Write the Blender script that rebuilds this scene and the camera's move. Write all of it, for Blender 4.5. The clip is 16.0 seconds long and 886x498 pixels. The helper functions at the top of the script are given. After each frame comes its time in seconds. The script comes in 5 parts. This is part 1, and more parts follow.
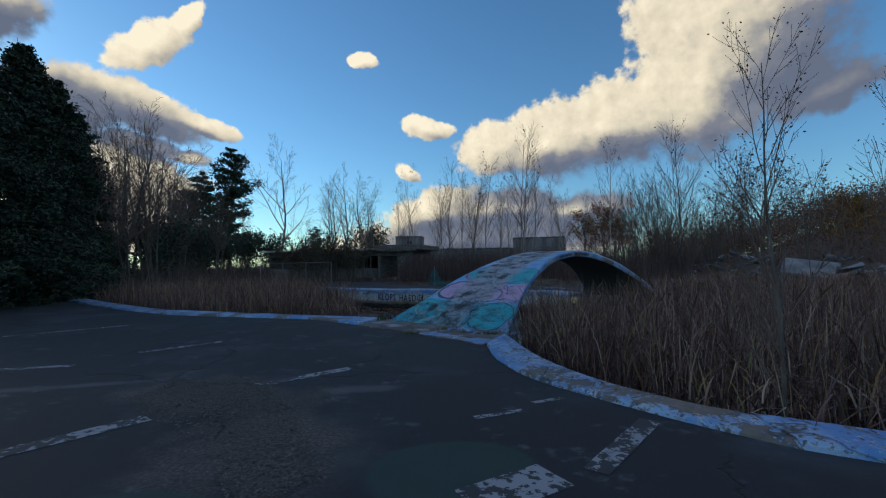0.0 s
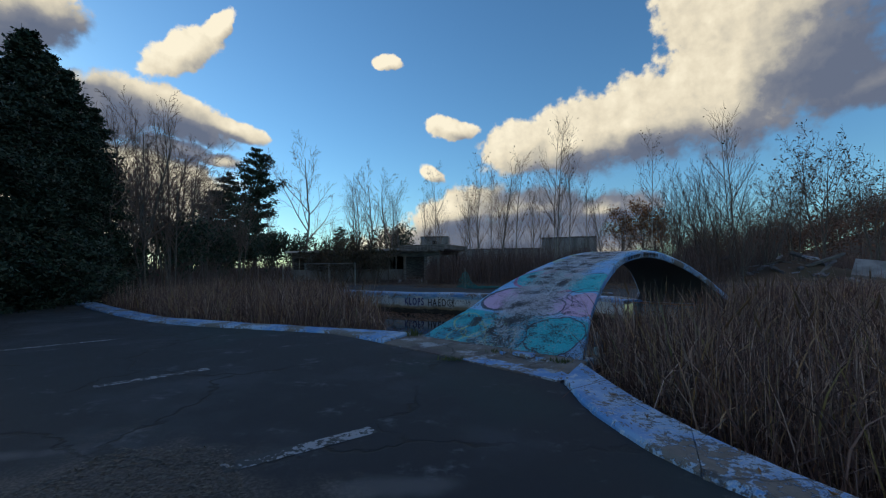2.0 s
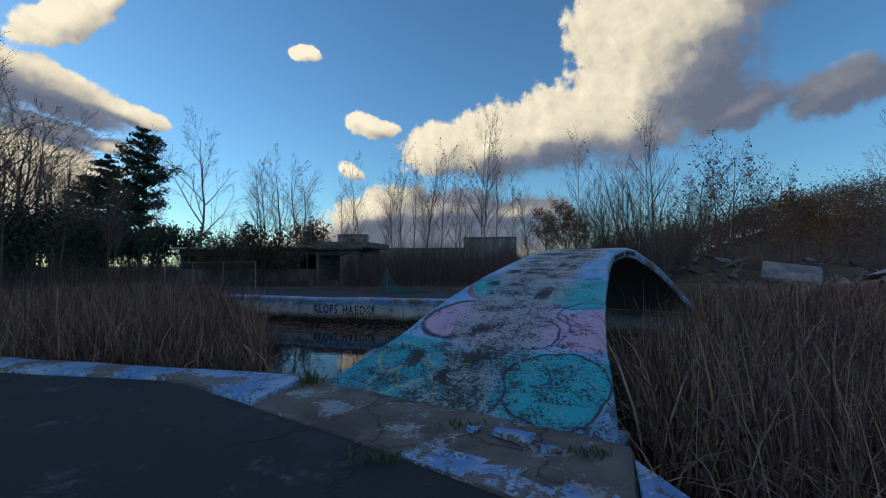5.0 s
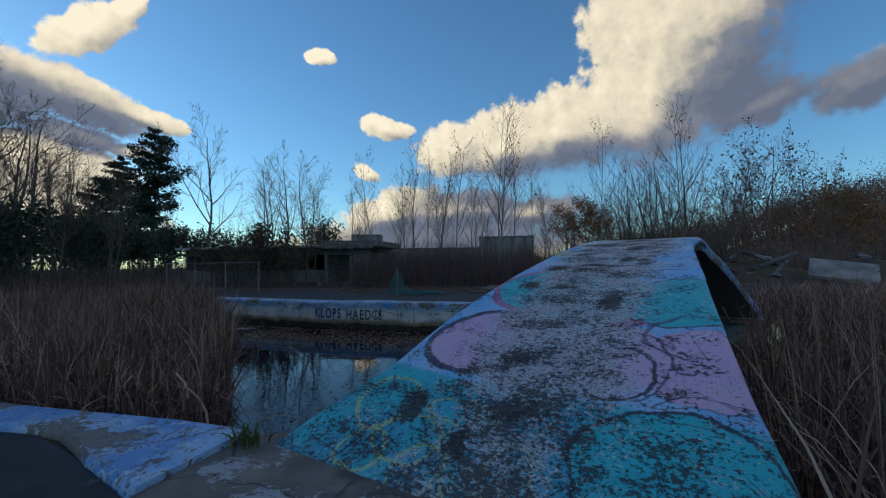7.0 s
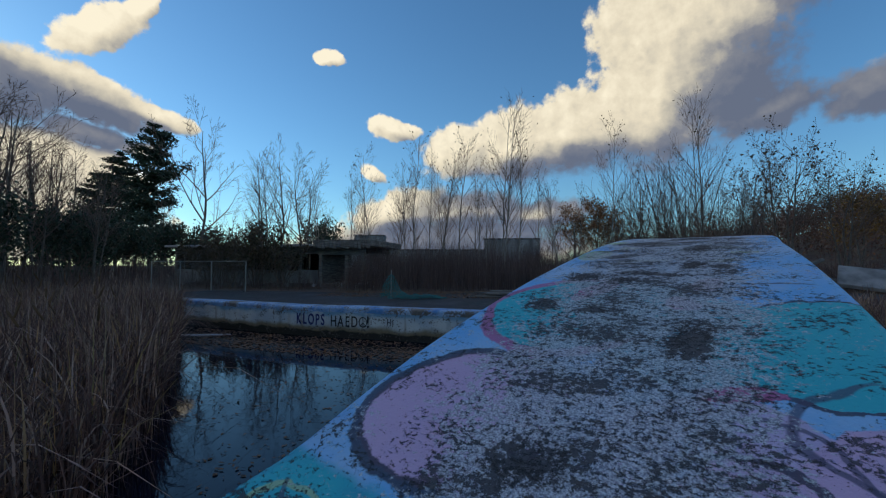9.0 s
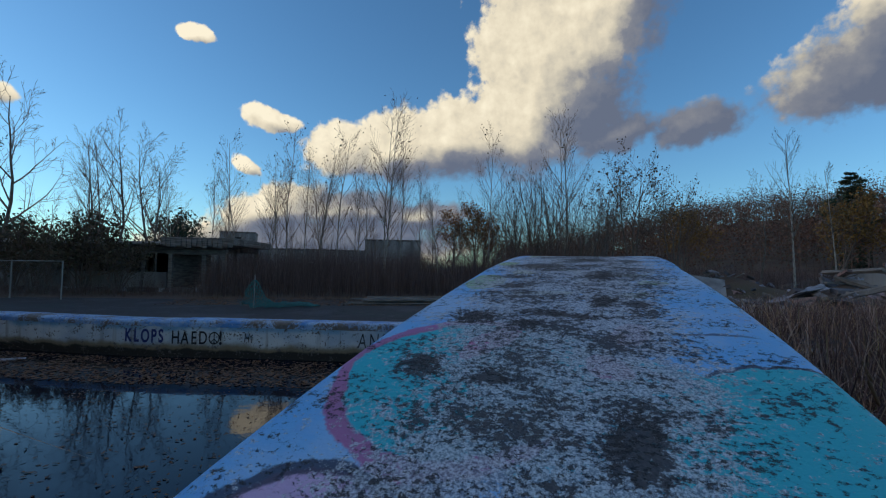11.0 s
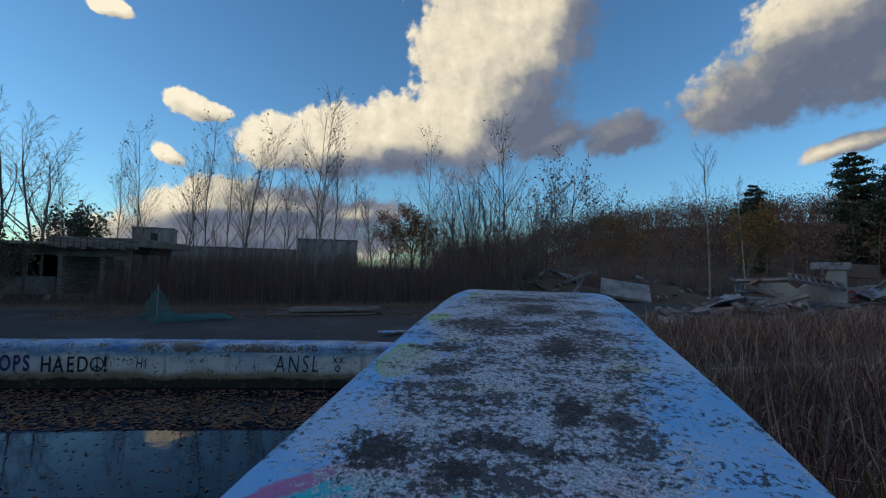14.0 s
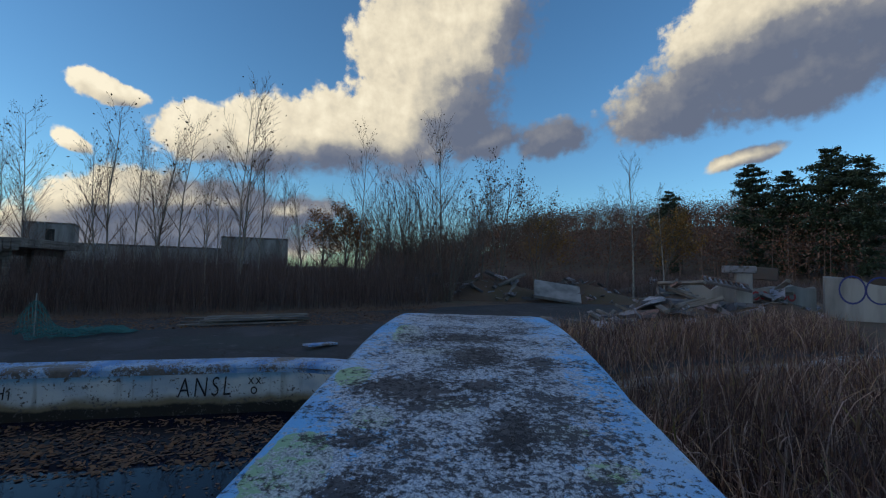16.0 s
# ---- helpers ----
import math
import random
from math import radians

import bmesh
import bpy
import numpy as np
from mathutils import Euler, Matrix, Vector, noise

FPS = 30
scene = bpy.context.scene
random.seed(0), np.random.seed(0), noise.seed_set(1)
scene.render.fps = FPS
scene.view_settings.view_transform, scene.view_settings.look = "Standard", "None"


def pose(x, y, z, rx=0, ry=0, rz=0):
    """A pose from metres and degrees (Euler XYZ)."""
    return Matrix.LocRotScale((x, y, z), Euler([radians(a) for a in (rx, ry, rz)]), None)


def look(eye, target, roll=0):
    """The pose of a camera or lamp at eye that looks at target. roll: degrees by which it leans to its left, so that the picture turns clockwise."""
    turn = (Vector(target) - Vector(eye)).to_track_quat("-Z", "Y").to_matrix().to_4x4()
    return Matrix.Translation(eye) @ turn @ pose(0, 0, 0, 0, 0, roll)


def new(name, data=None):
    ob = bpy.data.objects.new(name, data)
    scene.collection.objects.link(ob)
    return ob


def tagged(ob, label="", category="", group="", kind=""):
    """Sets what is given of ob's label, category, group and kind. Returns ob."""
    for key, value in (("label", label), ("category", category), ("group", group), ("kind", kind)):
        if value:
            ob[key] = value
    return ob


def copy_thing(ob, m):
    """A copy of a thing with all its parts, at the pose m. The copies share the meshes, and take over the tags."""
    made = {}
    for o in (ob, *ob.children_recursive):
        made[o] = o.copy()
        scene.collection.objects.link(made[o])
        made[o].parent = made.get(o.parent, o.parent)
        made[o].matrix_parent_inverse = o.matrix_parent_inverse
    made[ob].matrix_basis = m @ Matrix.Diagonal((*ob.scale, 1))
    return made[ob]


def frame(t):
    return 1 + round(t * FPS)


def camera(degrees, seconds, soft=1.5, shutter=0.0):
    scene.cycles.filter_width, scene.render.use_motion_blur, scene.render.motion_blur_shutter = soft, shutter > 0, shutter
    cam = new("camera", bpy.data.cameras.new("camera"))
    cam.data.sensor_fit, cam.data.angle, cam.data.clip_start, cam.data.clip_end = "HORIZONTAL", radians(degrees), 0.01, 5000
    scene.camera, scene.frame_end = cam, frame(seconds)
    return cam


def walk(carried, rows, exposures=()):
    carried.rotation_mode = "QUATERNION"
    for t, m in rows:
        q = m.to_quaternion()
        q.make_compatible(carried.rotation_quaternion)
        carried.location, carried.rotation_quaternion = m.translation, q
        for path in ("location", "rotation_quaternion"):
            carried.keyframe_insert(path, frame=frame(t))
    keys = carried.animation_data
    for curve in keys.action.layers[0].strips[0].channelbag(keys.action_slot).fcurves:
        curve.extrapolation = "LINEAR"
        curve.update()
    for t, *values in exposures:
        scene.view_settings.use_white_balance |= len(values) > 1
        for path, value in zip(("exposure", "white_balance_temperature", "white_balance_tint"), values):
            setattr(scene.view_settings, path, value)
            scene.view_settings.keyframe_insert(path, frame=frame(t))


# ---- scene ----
cam = camera(90.4, 16.0, soft=1.2)
PATH = [
    (0, (1.147, -0.492, 1.355), (1.017, 1.502, 1.426), -0.7),
    (0.5, (0.957, 0.003, 1.388), (0.81, 1.996, 1.46), -0.6),
    (1, (0.865, 0.494, 1.408), (0.7, 2.486, 1.478), -0.6),
    (1.5, (0.691, 1.006, 1.406), (0.46, 2.991, 1.478), -0.5),
    (2, (0.601, 1.518, 1.415), (0.362, 3.503, 1.489), -0.6),
    (2.5, (0.512, 2.027, 1.435), (0.311, 4.015, 1.509), -0.6),
    (3, (0.392, 2.524, 1.46), (0.358, 4.523, 1.528), -0.5),
    (3.5, (0.317, 3.11, 1.472), (0.37, 5.108, 1.539), -0.7),
    (4, (0.202, 3.691, 1.456), (0.289, 5.688, 1.524), -0.5),
    (6.5, (0.241, 6.241, 1.396), (0.386, 8.235, 1.467), -0.4),
    (7, (0.341, 6.727, 1.367), (0.398, 8.724, 1.44), -0.6),
    (7.5, (0.377, 7.189, 1.344), (0.354, 9.188, 1.421), -0.4),
    (8, (0.48, 7.604, 1.302), (0.447, 9.603, 1.382), -0.2),
    (10.5, (0.87, 9.289, 1.575), (1.261, 11.248, 1.657), 1.0),
    (11, (0.918, 9.368, 1.582), (1.477, 11.286, 1.671), 0.9),
    (11.5, (1.014, 9.435, 1.557), (1.66, 11.326, 1.649), 1.0),
    (12, (1.08, 9.476, 1.652), (1.745, 11.36, 1.744), 1.1),
    (12.5, (1.066, 9.606, 1.723), (1.736, 11.488, 1.815), 1.3),
    (13, (1.104, 9.792, 1.74), (1.785, 11.67, 1.829), 1.2),
    (13.5, (1.265, 10.01, 1.802), (2.029, 11.856, 1.892), 1.2),
    (14, (1.335, 10.169, 1.957), (2.156, 11.991, 2.047), 1.3),
    (14.5, (1.321, 10.347, 2.007), (2.161, 12.159, 2.099), 1.4),
    (15, (1.363, 10.451, 2.007), (2.297, 12.217, 2.1), 1.4),
    (15.5, (1.54, 10.61, 2.021), (2.566, 12.325, 2.116), 1.3),
    (16, (1.712, 10.761, 2.178), (2.785, 12.447, 2.269), 1.3),
]
walk(cam, [(t, look(eye, target, roll)) for t, eye, target, roll in PATH])

# ---------- world: evening sky with cumulus, sun low behind the trees ----------
def grow_nodes(tree):
    """A small wrapper: n(kind, {input: value or socket}, attribute=value) -> node."""
    def n(kind, ins=None, operation=None, use_clamp=False, data_type=None, blend_type=None, interpolation_type=None, feature=None, node_tree=None):
        node = tree.nodes.new(kind)
        if operation:
            node.operation = operation
        if use_clamp:
            node.use_clamp = True
        if data_type:
            node.data_type, node.blend_type = data_type, blend_type
        if interpolation_type:
            node.interpolation_type = interpolation_type
        if feature:
            node.feature = feature
        if node_tree:
            node.node_tree = node_tree
        for k, val in (ins or {}).items():
            sock = node.inputs[k]
            if isinstance(val, bpy.types.NodeSocket):
                tree.links.new(val, sock)
            else:
                sock.default_value = val
        return node
    return n


def maths(n, op, a, b=0.0, c=0.0, clamp=False):
    return n("ShaderNodeMath", {0: a, 1: b, 2: c}, operation=op, use_clamp=clamp).outputs[0]


def ramp(n, fac, stops, mode="LINEAR"):
    node = n("ShaderNodeValToRGB", {"Fac": fac})
    cr = node.color_ramp
    cr.interpolation = mode
    while len(cr.elements) < len(stops):
        cr.elements.new(0.5)
    for e, (p, col) in zip(cr.elements, stops):
        e.position = p
        e.color = (*col, 1) if len(col) == 3 else col
    return node.outputs[0]


def mixc(n, fac, a, b, blend="MIX"):
    node = n("ShaderNodeMix", {"Factor": fac}, data_type="RGBA", blend_type=blend)
    for sock, val in ((node.inputs[6], a), (node.inputs[7], b)):
        if isinstance(val, bpy.types.NodeSocket):
            node.id_data.links.new(val, sock)
        else:
            sock.default_value = (*val, 1)
    return node.outputs[2]


def smooth(n, x, lo, hi):
    return n("ShaderNodeMapRange", {"Value": x, "From Min": lo, "From Max": hi}, interpolation_type="SMOOTHSTEP").outputs[0]


def blob(n, px, py, cx, cy, rx, ry, tilt=0.0):
    """1 in the middle of an ellipse, 0 on its rim, negative outside."""
    c, s = math.cos(radians(tilt)), math.sin(radians(tilt))
    dx, dy = maths(n, "SUBTRACT", px, cx), maths(n, "SUBTRACT", py, cy)
    a = maths(n, "MULTIPLY_ADD", dx, c / rx, maths(n, "MULTIPLY", dy, s / rx))
    b = maths(n, "MULTIPLY_ADD", dy, c / ry, maths(n, "MULTIPLY", dx, -s / ry))
    r = maths(n, "SQRT", maths(n, "MULTIPLY_ADD", a, a, maths(n, "MULTIPLY", b, b)))
    return maths(n, "SUBTRACT", 1.0, r)


# clouds: azimuth to the right of +y, elevation, half-sizes and tilt, in degrees
CLOUDS = [(3.2, 14.9, 5.9, 3.9, 8), (10, 15.2, 8, 5.2, 6), (18, 16.4, 9, 6.2, 8), (27, 18.6, 9.5, 7.8, 20), (28.5, 26, 9.2, 9, 0), (35, 29.5, 10.5, 9, 20), (33.5, 19.5, 8, 6, 0), (32, 38, 14, 10, 30), (38, 16.4, 6, 2.4, 10),
          (-4.5, 6.8, 8, 3.4, 18), (4, 7.2, 9, 3.0, 3), (13, 6.6, 8, 2.4, 3), (1, 3.2, 22, 3.8, 2), (-5.4, 17.5, 3.9, 1.6, -12), (-8.3, 11.9, 2.0, 1.3, -35), (-14.1, 25, 2.2, 1.1, 5), (46.3, 16.5, 5.2, 2.8, 4),
          (60, 19, 8.4, 4.5, 14), (67, 23, 10, 8, 20), (76, 27, 13, 9.5, 15), (72, 19.4, 10, 4, 8), (67, 12.6, 4.2, 1.1, 15),
          (-39, 16.6, 8, 3.0, -12), (-46, 15.8, 8, 4.2, 0), (-33, 16.2, 4.8, 1.3, -12), (-39, 13.2, 5, 1.5, -8), (-34, 12.4, 3.2, 1.0, 3), (-37.8, 23.2, 4.8, 2.1, 35), (-34, 26.6, 2.6, 1.2, 45), (-52, 22.5, 6.5, 4.2, 20), (-44, 9.5, 13, 4.6, -4), (-50, 4, 20, 4, 0),
          # added unseen clouds beside and behind the camera, for brighter, more neutral light
          (118, 36, 24, 12, 10), (-125, 40, 24, 12, -10), (172, 26, 22, 11, 0), (-90, 24, 14, 7, 5)]
# where the clouds' undersides and far sides lie in their own shade
SHADED = [(19, 10.6, 21, 4.0, 6), (38, 18.5, 8.5, 6.5, 25), (46.3, 16.3, 9, 3.8, 0), (69, 18.6, 18, 6.8, 10), (-42, 15.2, 12, 3.0, -10), (-52, 20, 9, 3.4, 20), (45, 27, 6, 9, -20), (5, 4.0, 18, 2.6, 3)]

group = bpy.data.node_groups.new("cloud_density", "ShaderNodeTree")
group.interface.new_socket("Az", in_out="INPUT", socket_type="NodeSocketFloat")
group.interface.new_socket("El", in_out="INPUT", socket_type="NodeSocketFloat")
group.interface.new_socket("Density", in_out="OUTPUT", socket_type="NodeSocketFloat")
group.interface.new_socket("Shade", in_out="OUTPUT", socket_type="NodeSocketFloat")
n = grow_nodes(group)
gi, go = n("NodeGroupInput"), n("NodeGroupOutput")
place = n("ShaderNodeCombineXYZ", {0: gi.outputs[0], 1: gi.outputs[1]}).outputs[0]
big = n("ShaderNodeTexNoise", {"Vector": place, "Scale": 0.16, "Detail": 6.0, "Roughness": 0.55})
fine = n("ShaderNodeTexNoise", {"Vector": place, "Scale": 0.34, "Detail": 6.0, "Roughness": 0.5})
billow = n("ShaderNodeTexVoronoi", {"Vector": n("ShaderNodeVectorMath", {0: place, 1: n("ShaderNodeVectorMath", {0: big.outputs["Color"], "Scale": 2.6}, operation="SCALE").outputs[0]}, operation="ADD").outputs[0], "Scale": 0.42, "Detail": 2.0, "Roughness": 0.5, "Smoothness": 0.35}, feature="SMOOTH_F1").outputs["Distance"]
ragged_edge = n("ShaderNodeTexNoise", {"Vector": place, "Scale": 1.0, "Detail": 5.0, "Roughness": 0.6}).outputs["Fac"]
wob = n("ShaderNodeSeparateXYZ", {0: big.outputs["Color"]})
px = maths(n, "MULTIPLY_ADD", maths(n, "SUBTRACT", wob.outputs[0], 0.5), 4.0, gi.outputs[0])
py = maths(n, "MULTIPLY_ADD", maths(n, "SUBTRACT", wob.outputs[1], 0.5), 2.6, gi.outputs[1])
top = None
for c in CLOUDS:
    b = blob(n, px, py, *c)
    top = b if top is None else n("ShaderNodeMath", {0: top, 1: b, 2: 0.12}, operation="SMOOTH_MAX").outputs[0]
dens = maths(n, "MULTIPLY_ADD", maths(n, "SUBTRACT", fine.outputs["Fac"], 0.5), 0.55, maths(n, "MULTIPLY_ADD", maths(n, "SUBTRACT", 0.86, billow), 0.22, maths(n, "MULTIPLY_ADD", maths(n, "SUBTRACT", ragged_edge, 0.5), 0.42, top)))
under = None
for c in SHADED:
    b = blob(n, px, py, *c)
    under = b if under is None else n("ShaderNodeMath", {0: under, 1: b, 2: 0.3}, operation="SMOOTH_MAX").outputs[0]
under = maths(n, "MULTIPLY_ADD", maths(n, "SUBTRACT", fine.outputs["Fac"], 0.5), 0.7, under)
group.links.new(under, go.inputs[1])
group.links.new(dens, go.inputs[0])

world = bpy.data.worlds.new("world")
scene.world = world
world.use_nodes = True
world.node_tree.nodes.clear()
n = grow_nodes(world.node_tree)
SUN_AZ, SUN_EL = -66.0, 12.0          # degrees right of +y, above the horizon
sky = n("ShaderNodeTexSky")
sky.sky_type, sky.sun_disc, sky.sun_elevation, sky.sun_rotation = "NISHITA", False, radians(SUN_EL), radians(SUN_AZ)
sky.air_density, sky.dust_density, sky.ozone_density = 1.0, 0.3, 1.4
sep = n("ShaderNodeSeparateXYZ", {0: n("ShaderNodeTexCoord").outputs["Generated"]})
az = maths(n, "MULTIPLY", maths(n, "ARCTAN2", sep.outputs[0], sep.outputs[1]), 57.2958)
el = maths(n, "MULTIPLY", maths(n, "ARCSINE", sep.outputs[2]), 57.2958)


def density(a, e):
    node = n("ShaderNodeGroup", {}, node_tree=group)
    for i, val in enumerate((a, e)):
        world.node_tree.links.new(val, node.inputs[i])
    return node.outputs


d0 = density(az, el)
d1 = density(maths(n, "ADD", az, -1.1), maths(n, "ADD", el, 1.0))
dull = smooth(n, d0[1], -0.40, 0.50)
mask = n("ShaderNodeMapRange", {"Value": d0[0], "From Min": -0.02, "From Max": maths(n, "MULTIPLY_ADD", dull, 0.22, 0.20)}, interpolation_type="SMOOTHSTEP").outputs[0]
relief = maths(n, "SUBTRACT", d0[0], d1[0])                 # bright where the cloud thins towards the sun
lit = maths(n, "SUBTRACT", maths(n, "MULTIPLY_ADD", relief, 0.48, 0.76), maths(n, "MULTIPLY", dull, 0.74))
cloud = ramp(n, lit, [(0.0, (0.95, 1.15, 1.65)), (0.3, (1.6, 1.7, 2.0)), (0.55, (3.7, 3.45, 2.9)), (0.8, (5.7, 5.1, 3.9)), (1.0, (7.0, 6.35, 4.9))])
tint = mixc(n, 1.0, sky.outputs[0], (0.57, 0.96, 1.29), "MULTIPLY")
full = mixc(n, mask, tint, cloud)
back = n("ShaderNodeBackground", {"Color": full, "Strength": 0.14})
n("ShaderNodeOutputWorld", {"Surface": back.outputs[0]})

sun = new("sun", bpy.data.lights.new("sun", "SUN"))
sun.data.energy, sun.data.angle, sun.data.color = 0.5, radians(20), (1.0, 0.80, 0.66)
sun.matrix_world = look((0, 0, 30), (-30 * math.sin(radians(SUN_AZ)), -30 * math.cos(radians(SUN_AZ)), 30 - 30 * math.tan(radians(SUN_EL))))


# ---------- materials ----------
def material(name, build, bump=None, rough=0.8, **principled):
    """build(n, co) returns the base colour socket, or (colour, roughness, height)."""
    m = bpy.data.materials.new(name)
    m.use_nodes = True
    m.node_tree.nodes.clear()
    n = grow_nodes(m.node_tree)
    co = n("ShaderNodeTexCoord").outputs["Object"]
    out = build(n, co)
    colour, roughness, height = out if isinstance(out, tuple) else (out, None, None)
    ins = {"Base Color": colour, "Roughness": rough if roughness is None else roughness}
    ins.update({k: val for k, val in principled.items()})
    if height is not None:
        ins["Normal"] = n("ShaderNodeBump", {"Height": height, "Strength": 1.0, "Distance": bump or 0.01}).outputs[0]
    p = n("ShaderNodeBsdfPrincipled", ins)
    n("ShaderNodeOutputMaterial", {"Surface": p.outputs[0]})
    return m


def tex(n, co, scale, detail=5.0, rough=0.55):
    return n("ShaderNodeTexNoise", {"Vector": co, "Scale": scale, "Detail": detail, "Roughness": rough}).outputs["Fac"]


def cracks(n, co, scale, width):
    vec = n("ShaderNodeVectorMath", {0: co, 1: n("ShaderNodeVectorMath", {0: n("ShaderNodeTexNoise", {"Vector": co, "Scale": 1.7, "Detail": 6.0}).outputs["Color"], "Scale": 0.8}, operation="SCALE").outputs[0]}, operation="ADD").outputs[0]
    d = n("ShaderNodeTexVoronoi", {"Vector": vec, "Scale": scale}, feature="DISTANCE_TO_EDGE").outputs["Distance"]
    return maths(n, "SUBTRACT", 1.0, smooth(n, d, 0.0, width))


def asphalt(n, co):
    worn = smooth(n, tex(n, co, 0.55, 6), 0.48, 0.68)
    grit = tex(n, co, 90, 2, 0.7)
    base = mixc(n, worn, (0.015, 0.018, 0.026), (0.036, 0.041, 0.054))
    base = mixc(n, smooth(n, tex(n, co, 0.23, 3), 0.52, 0.6), base, (0.014, 0.025, 0.031))
    base = mixc(n, maths(n, "MULTIPLY", smooth(n, maths(n, "MULTIPLY_ADD", tex(n, co, 9.0, 8, 0.7), 0.35, maths(n, "MULTIPLY", tex(n, co, 1.7, 7, 0.68), 0.7)), 0.57, 0.74), 0.9), base, (0.125, 0.13, 0.15))
    s0 = n("ShaderNodeSeparateXYZ", {0: co})
    wob = maths(n, "MULTIPLY", maths(n, "SUBTRACT", tex(n, co, 1.6, 6), 0.5), 2.2)
    crumbly = maths(n, "ADD", wob, n("ShaderNodeMath", {0: blob(n, s0.outputs[0], s0.outputs[1], -1.6, 4.1, 1.3, 0.75, -20), 1: blob(n, s0.outputs[0], s0.outputs[1], -0.5, 2.9, 0.75, 1.1, 30)}, operation="MAXIMUM").outputs[0])
    base = mixc(n, maths(n, "MULTIPLY", smooth(n, crumbly, -0.25, 0.55), 0.8), base, mixc(n, smooth(n, tex(n, co, 34, 6, 0.7), 0.4, 0.65), (0.045, 0.038, 0.036), (0.15, 0.125, 0.115)))
    pale = maths(n, "ADD", wob, blob(n, s0.outputs[0], s0.outputs[1], -3.4, 4.4, 1.6, 0.16, 20))
    base = mixc(n, maths(n, "MULTIPLY", smooth(n, pale, 0.0, 0.9), 0.6), base, (0.12, 0.12, 0.13))
    green = maths(n, "MULTIPLY_ADD", wob, 0.12, n("ShaderNodeMath", {0: blob(n, s0.outputs[0], s0.outputs[1], 1.0, 2.45, 0.62, 0.5, 15), 1: blob(n, s0.outputs[0], s0.outputs[1], -0.9, 1.5, 0.9, 0.6, 20)}, operation="MAXIMUM").outputs[0])
    base = mixc(n, maths(n, "MULTIPLY", smooth(n, green, 0.0, 0.12), 0.8), base, mixc(n, tex(n, co, 3.0, 5), (0.012, 0.040, 0.040), (0.022, 0.058, 0.052)))
    faint = maths(n, "ADD", wob, blob(n, s0.outputs[0], s0.outputs[1], 0.0, 4.35, 0.5, 0.2, 8))
    base = mixc(n, maths(n, "MULTIPLY", smooth(n, faint, 0.0, 0.8), 0.5), base, (0.13, 0.13, 0.14))
    cr = maths(n, "MULTIPLY", cracks(n, co, 0.33, 0.012), smooth(n, tex(n, co, 0.4, 2), 0.40, 0.5))
    base = mixc(n, maths(n, "MULTIPLY", cr, 0.9), base, (0.008, 0.008, 0.008))
    base = mixc(n, maths(n, "MULTIPLY", smooth(n, grit, 0.62, 0.75), 0.6), base, (0.12, 0.12, 0.13))
    h = maths(n, "SUBTRACT", maths(n, "MULTIPLY", grit, 0.5), maths(n, "MULTIPLY", cr, 1.5))
    return base, n("ShaderNodeMapRange", {"Value": grit, "To Min": 0.85, "To Max": 1.0}).outputs[0], h


def flaked(n, co, paint, under, scale, amount):
    """Old paint that has come off in flakes."""
    f = maths(n, "MULTIPLY_ADD", tex(n, co, scale, 8, 0.65), 0.7, maths(n, "MULTIPLY", tex(n, co, scale * 0.22, 4), 0.4))
    return mixc(n, smooth(n, f, amount, amount + 0.035), paint, under), f


def coping_paint(n, co):
    """Pale blue paint in several coats, scuffed dark in streaks and broken away to brown concrete in patches."""
    paint = mixc(n, smooth(n, tex(n, co, 1.3, 5), 0.42, 0.62), (0.09, 0.25, 0.56), (0.28, 0.44, 0.68))
    paint = mixc(n, smooth(n, tex(n, co, 7.0, 6, 0.7), 0.56, 0.64), paint, (0.40, 0.50, 0.64))
    st = n("ShaderNodeVectorMath", {0: co, 1: (1.0, 0.45, 1.0)}, operation="MULTIPLY").outputs[0]
    worn, f = flaked(n, st, paint, (0.10, 0.10, 0.12), 24.0, 0.60)
    broad = maths(n, "MULTIPLY_ADD", tex(n, co, 16, 8, 0.74), 0.42, maths(n, "MULTIPLY", tex(n, co, 1.1, 6), 0.70))
    worn = mixc(n, smooth(n, broad, 0.585, 0.61), worn, mixc(n, tex(n, co, 11, 5), (0.075, 0.068, 0.066), (0.23, 0.20, 0.19)))
    rim = maths(n, "MULTIPLY", smooth(n, broad, 0.555, 0.575), maths(n, "SUBTRACT", 1.0, smooth(n, broad, 0.58, 0.59)))
    worn = mixc(n, maths(n, "MULTIPLY", rim, 0.6), worn, (0.48, 0.54, 0.62))
    line = maths(n, "MULTIPLY", cracks(n, co, 0.55, 0.012), smooth(n, tex(n, co, 0.5, 2), 0.46, 0.54))
    worn = mixc(n, maths(n, "MULTIPLY", line, 0.85), worn, (0.04, 0.04, 0.05))
    return worn, None, maths(n, "SUBTRACT", maths(n, "MULTIPLY", f, 0.6), smooth(n, broad, 0.585, 0.61))


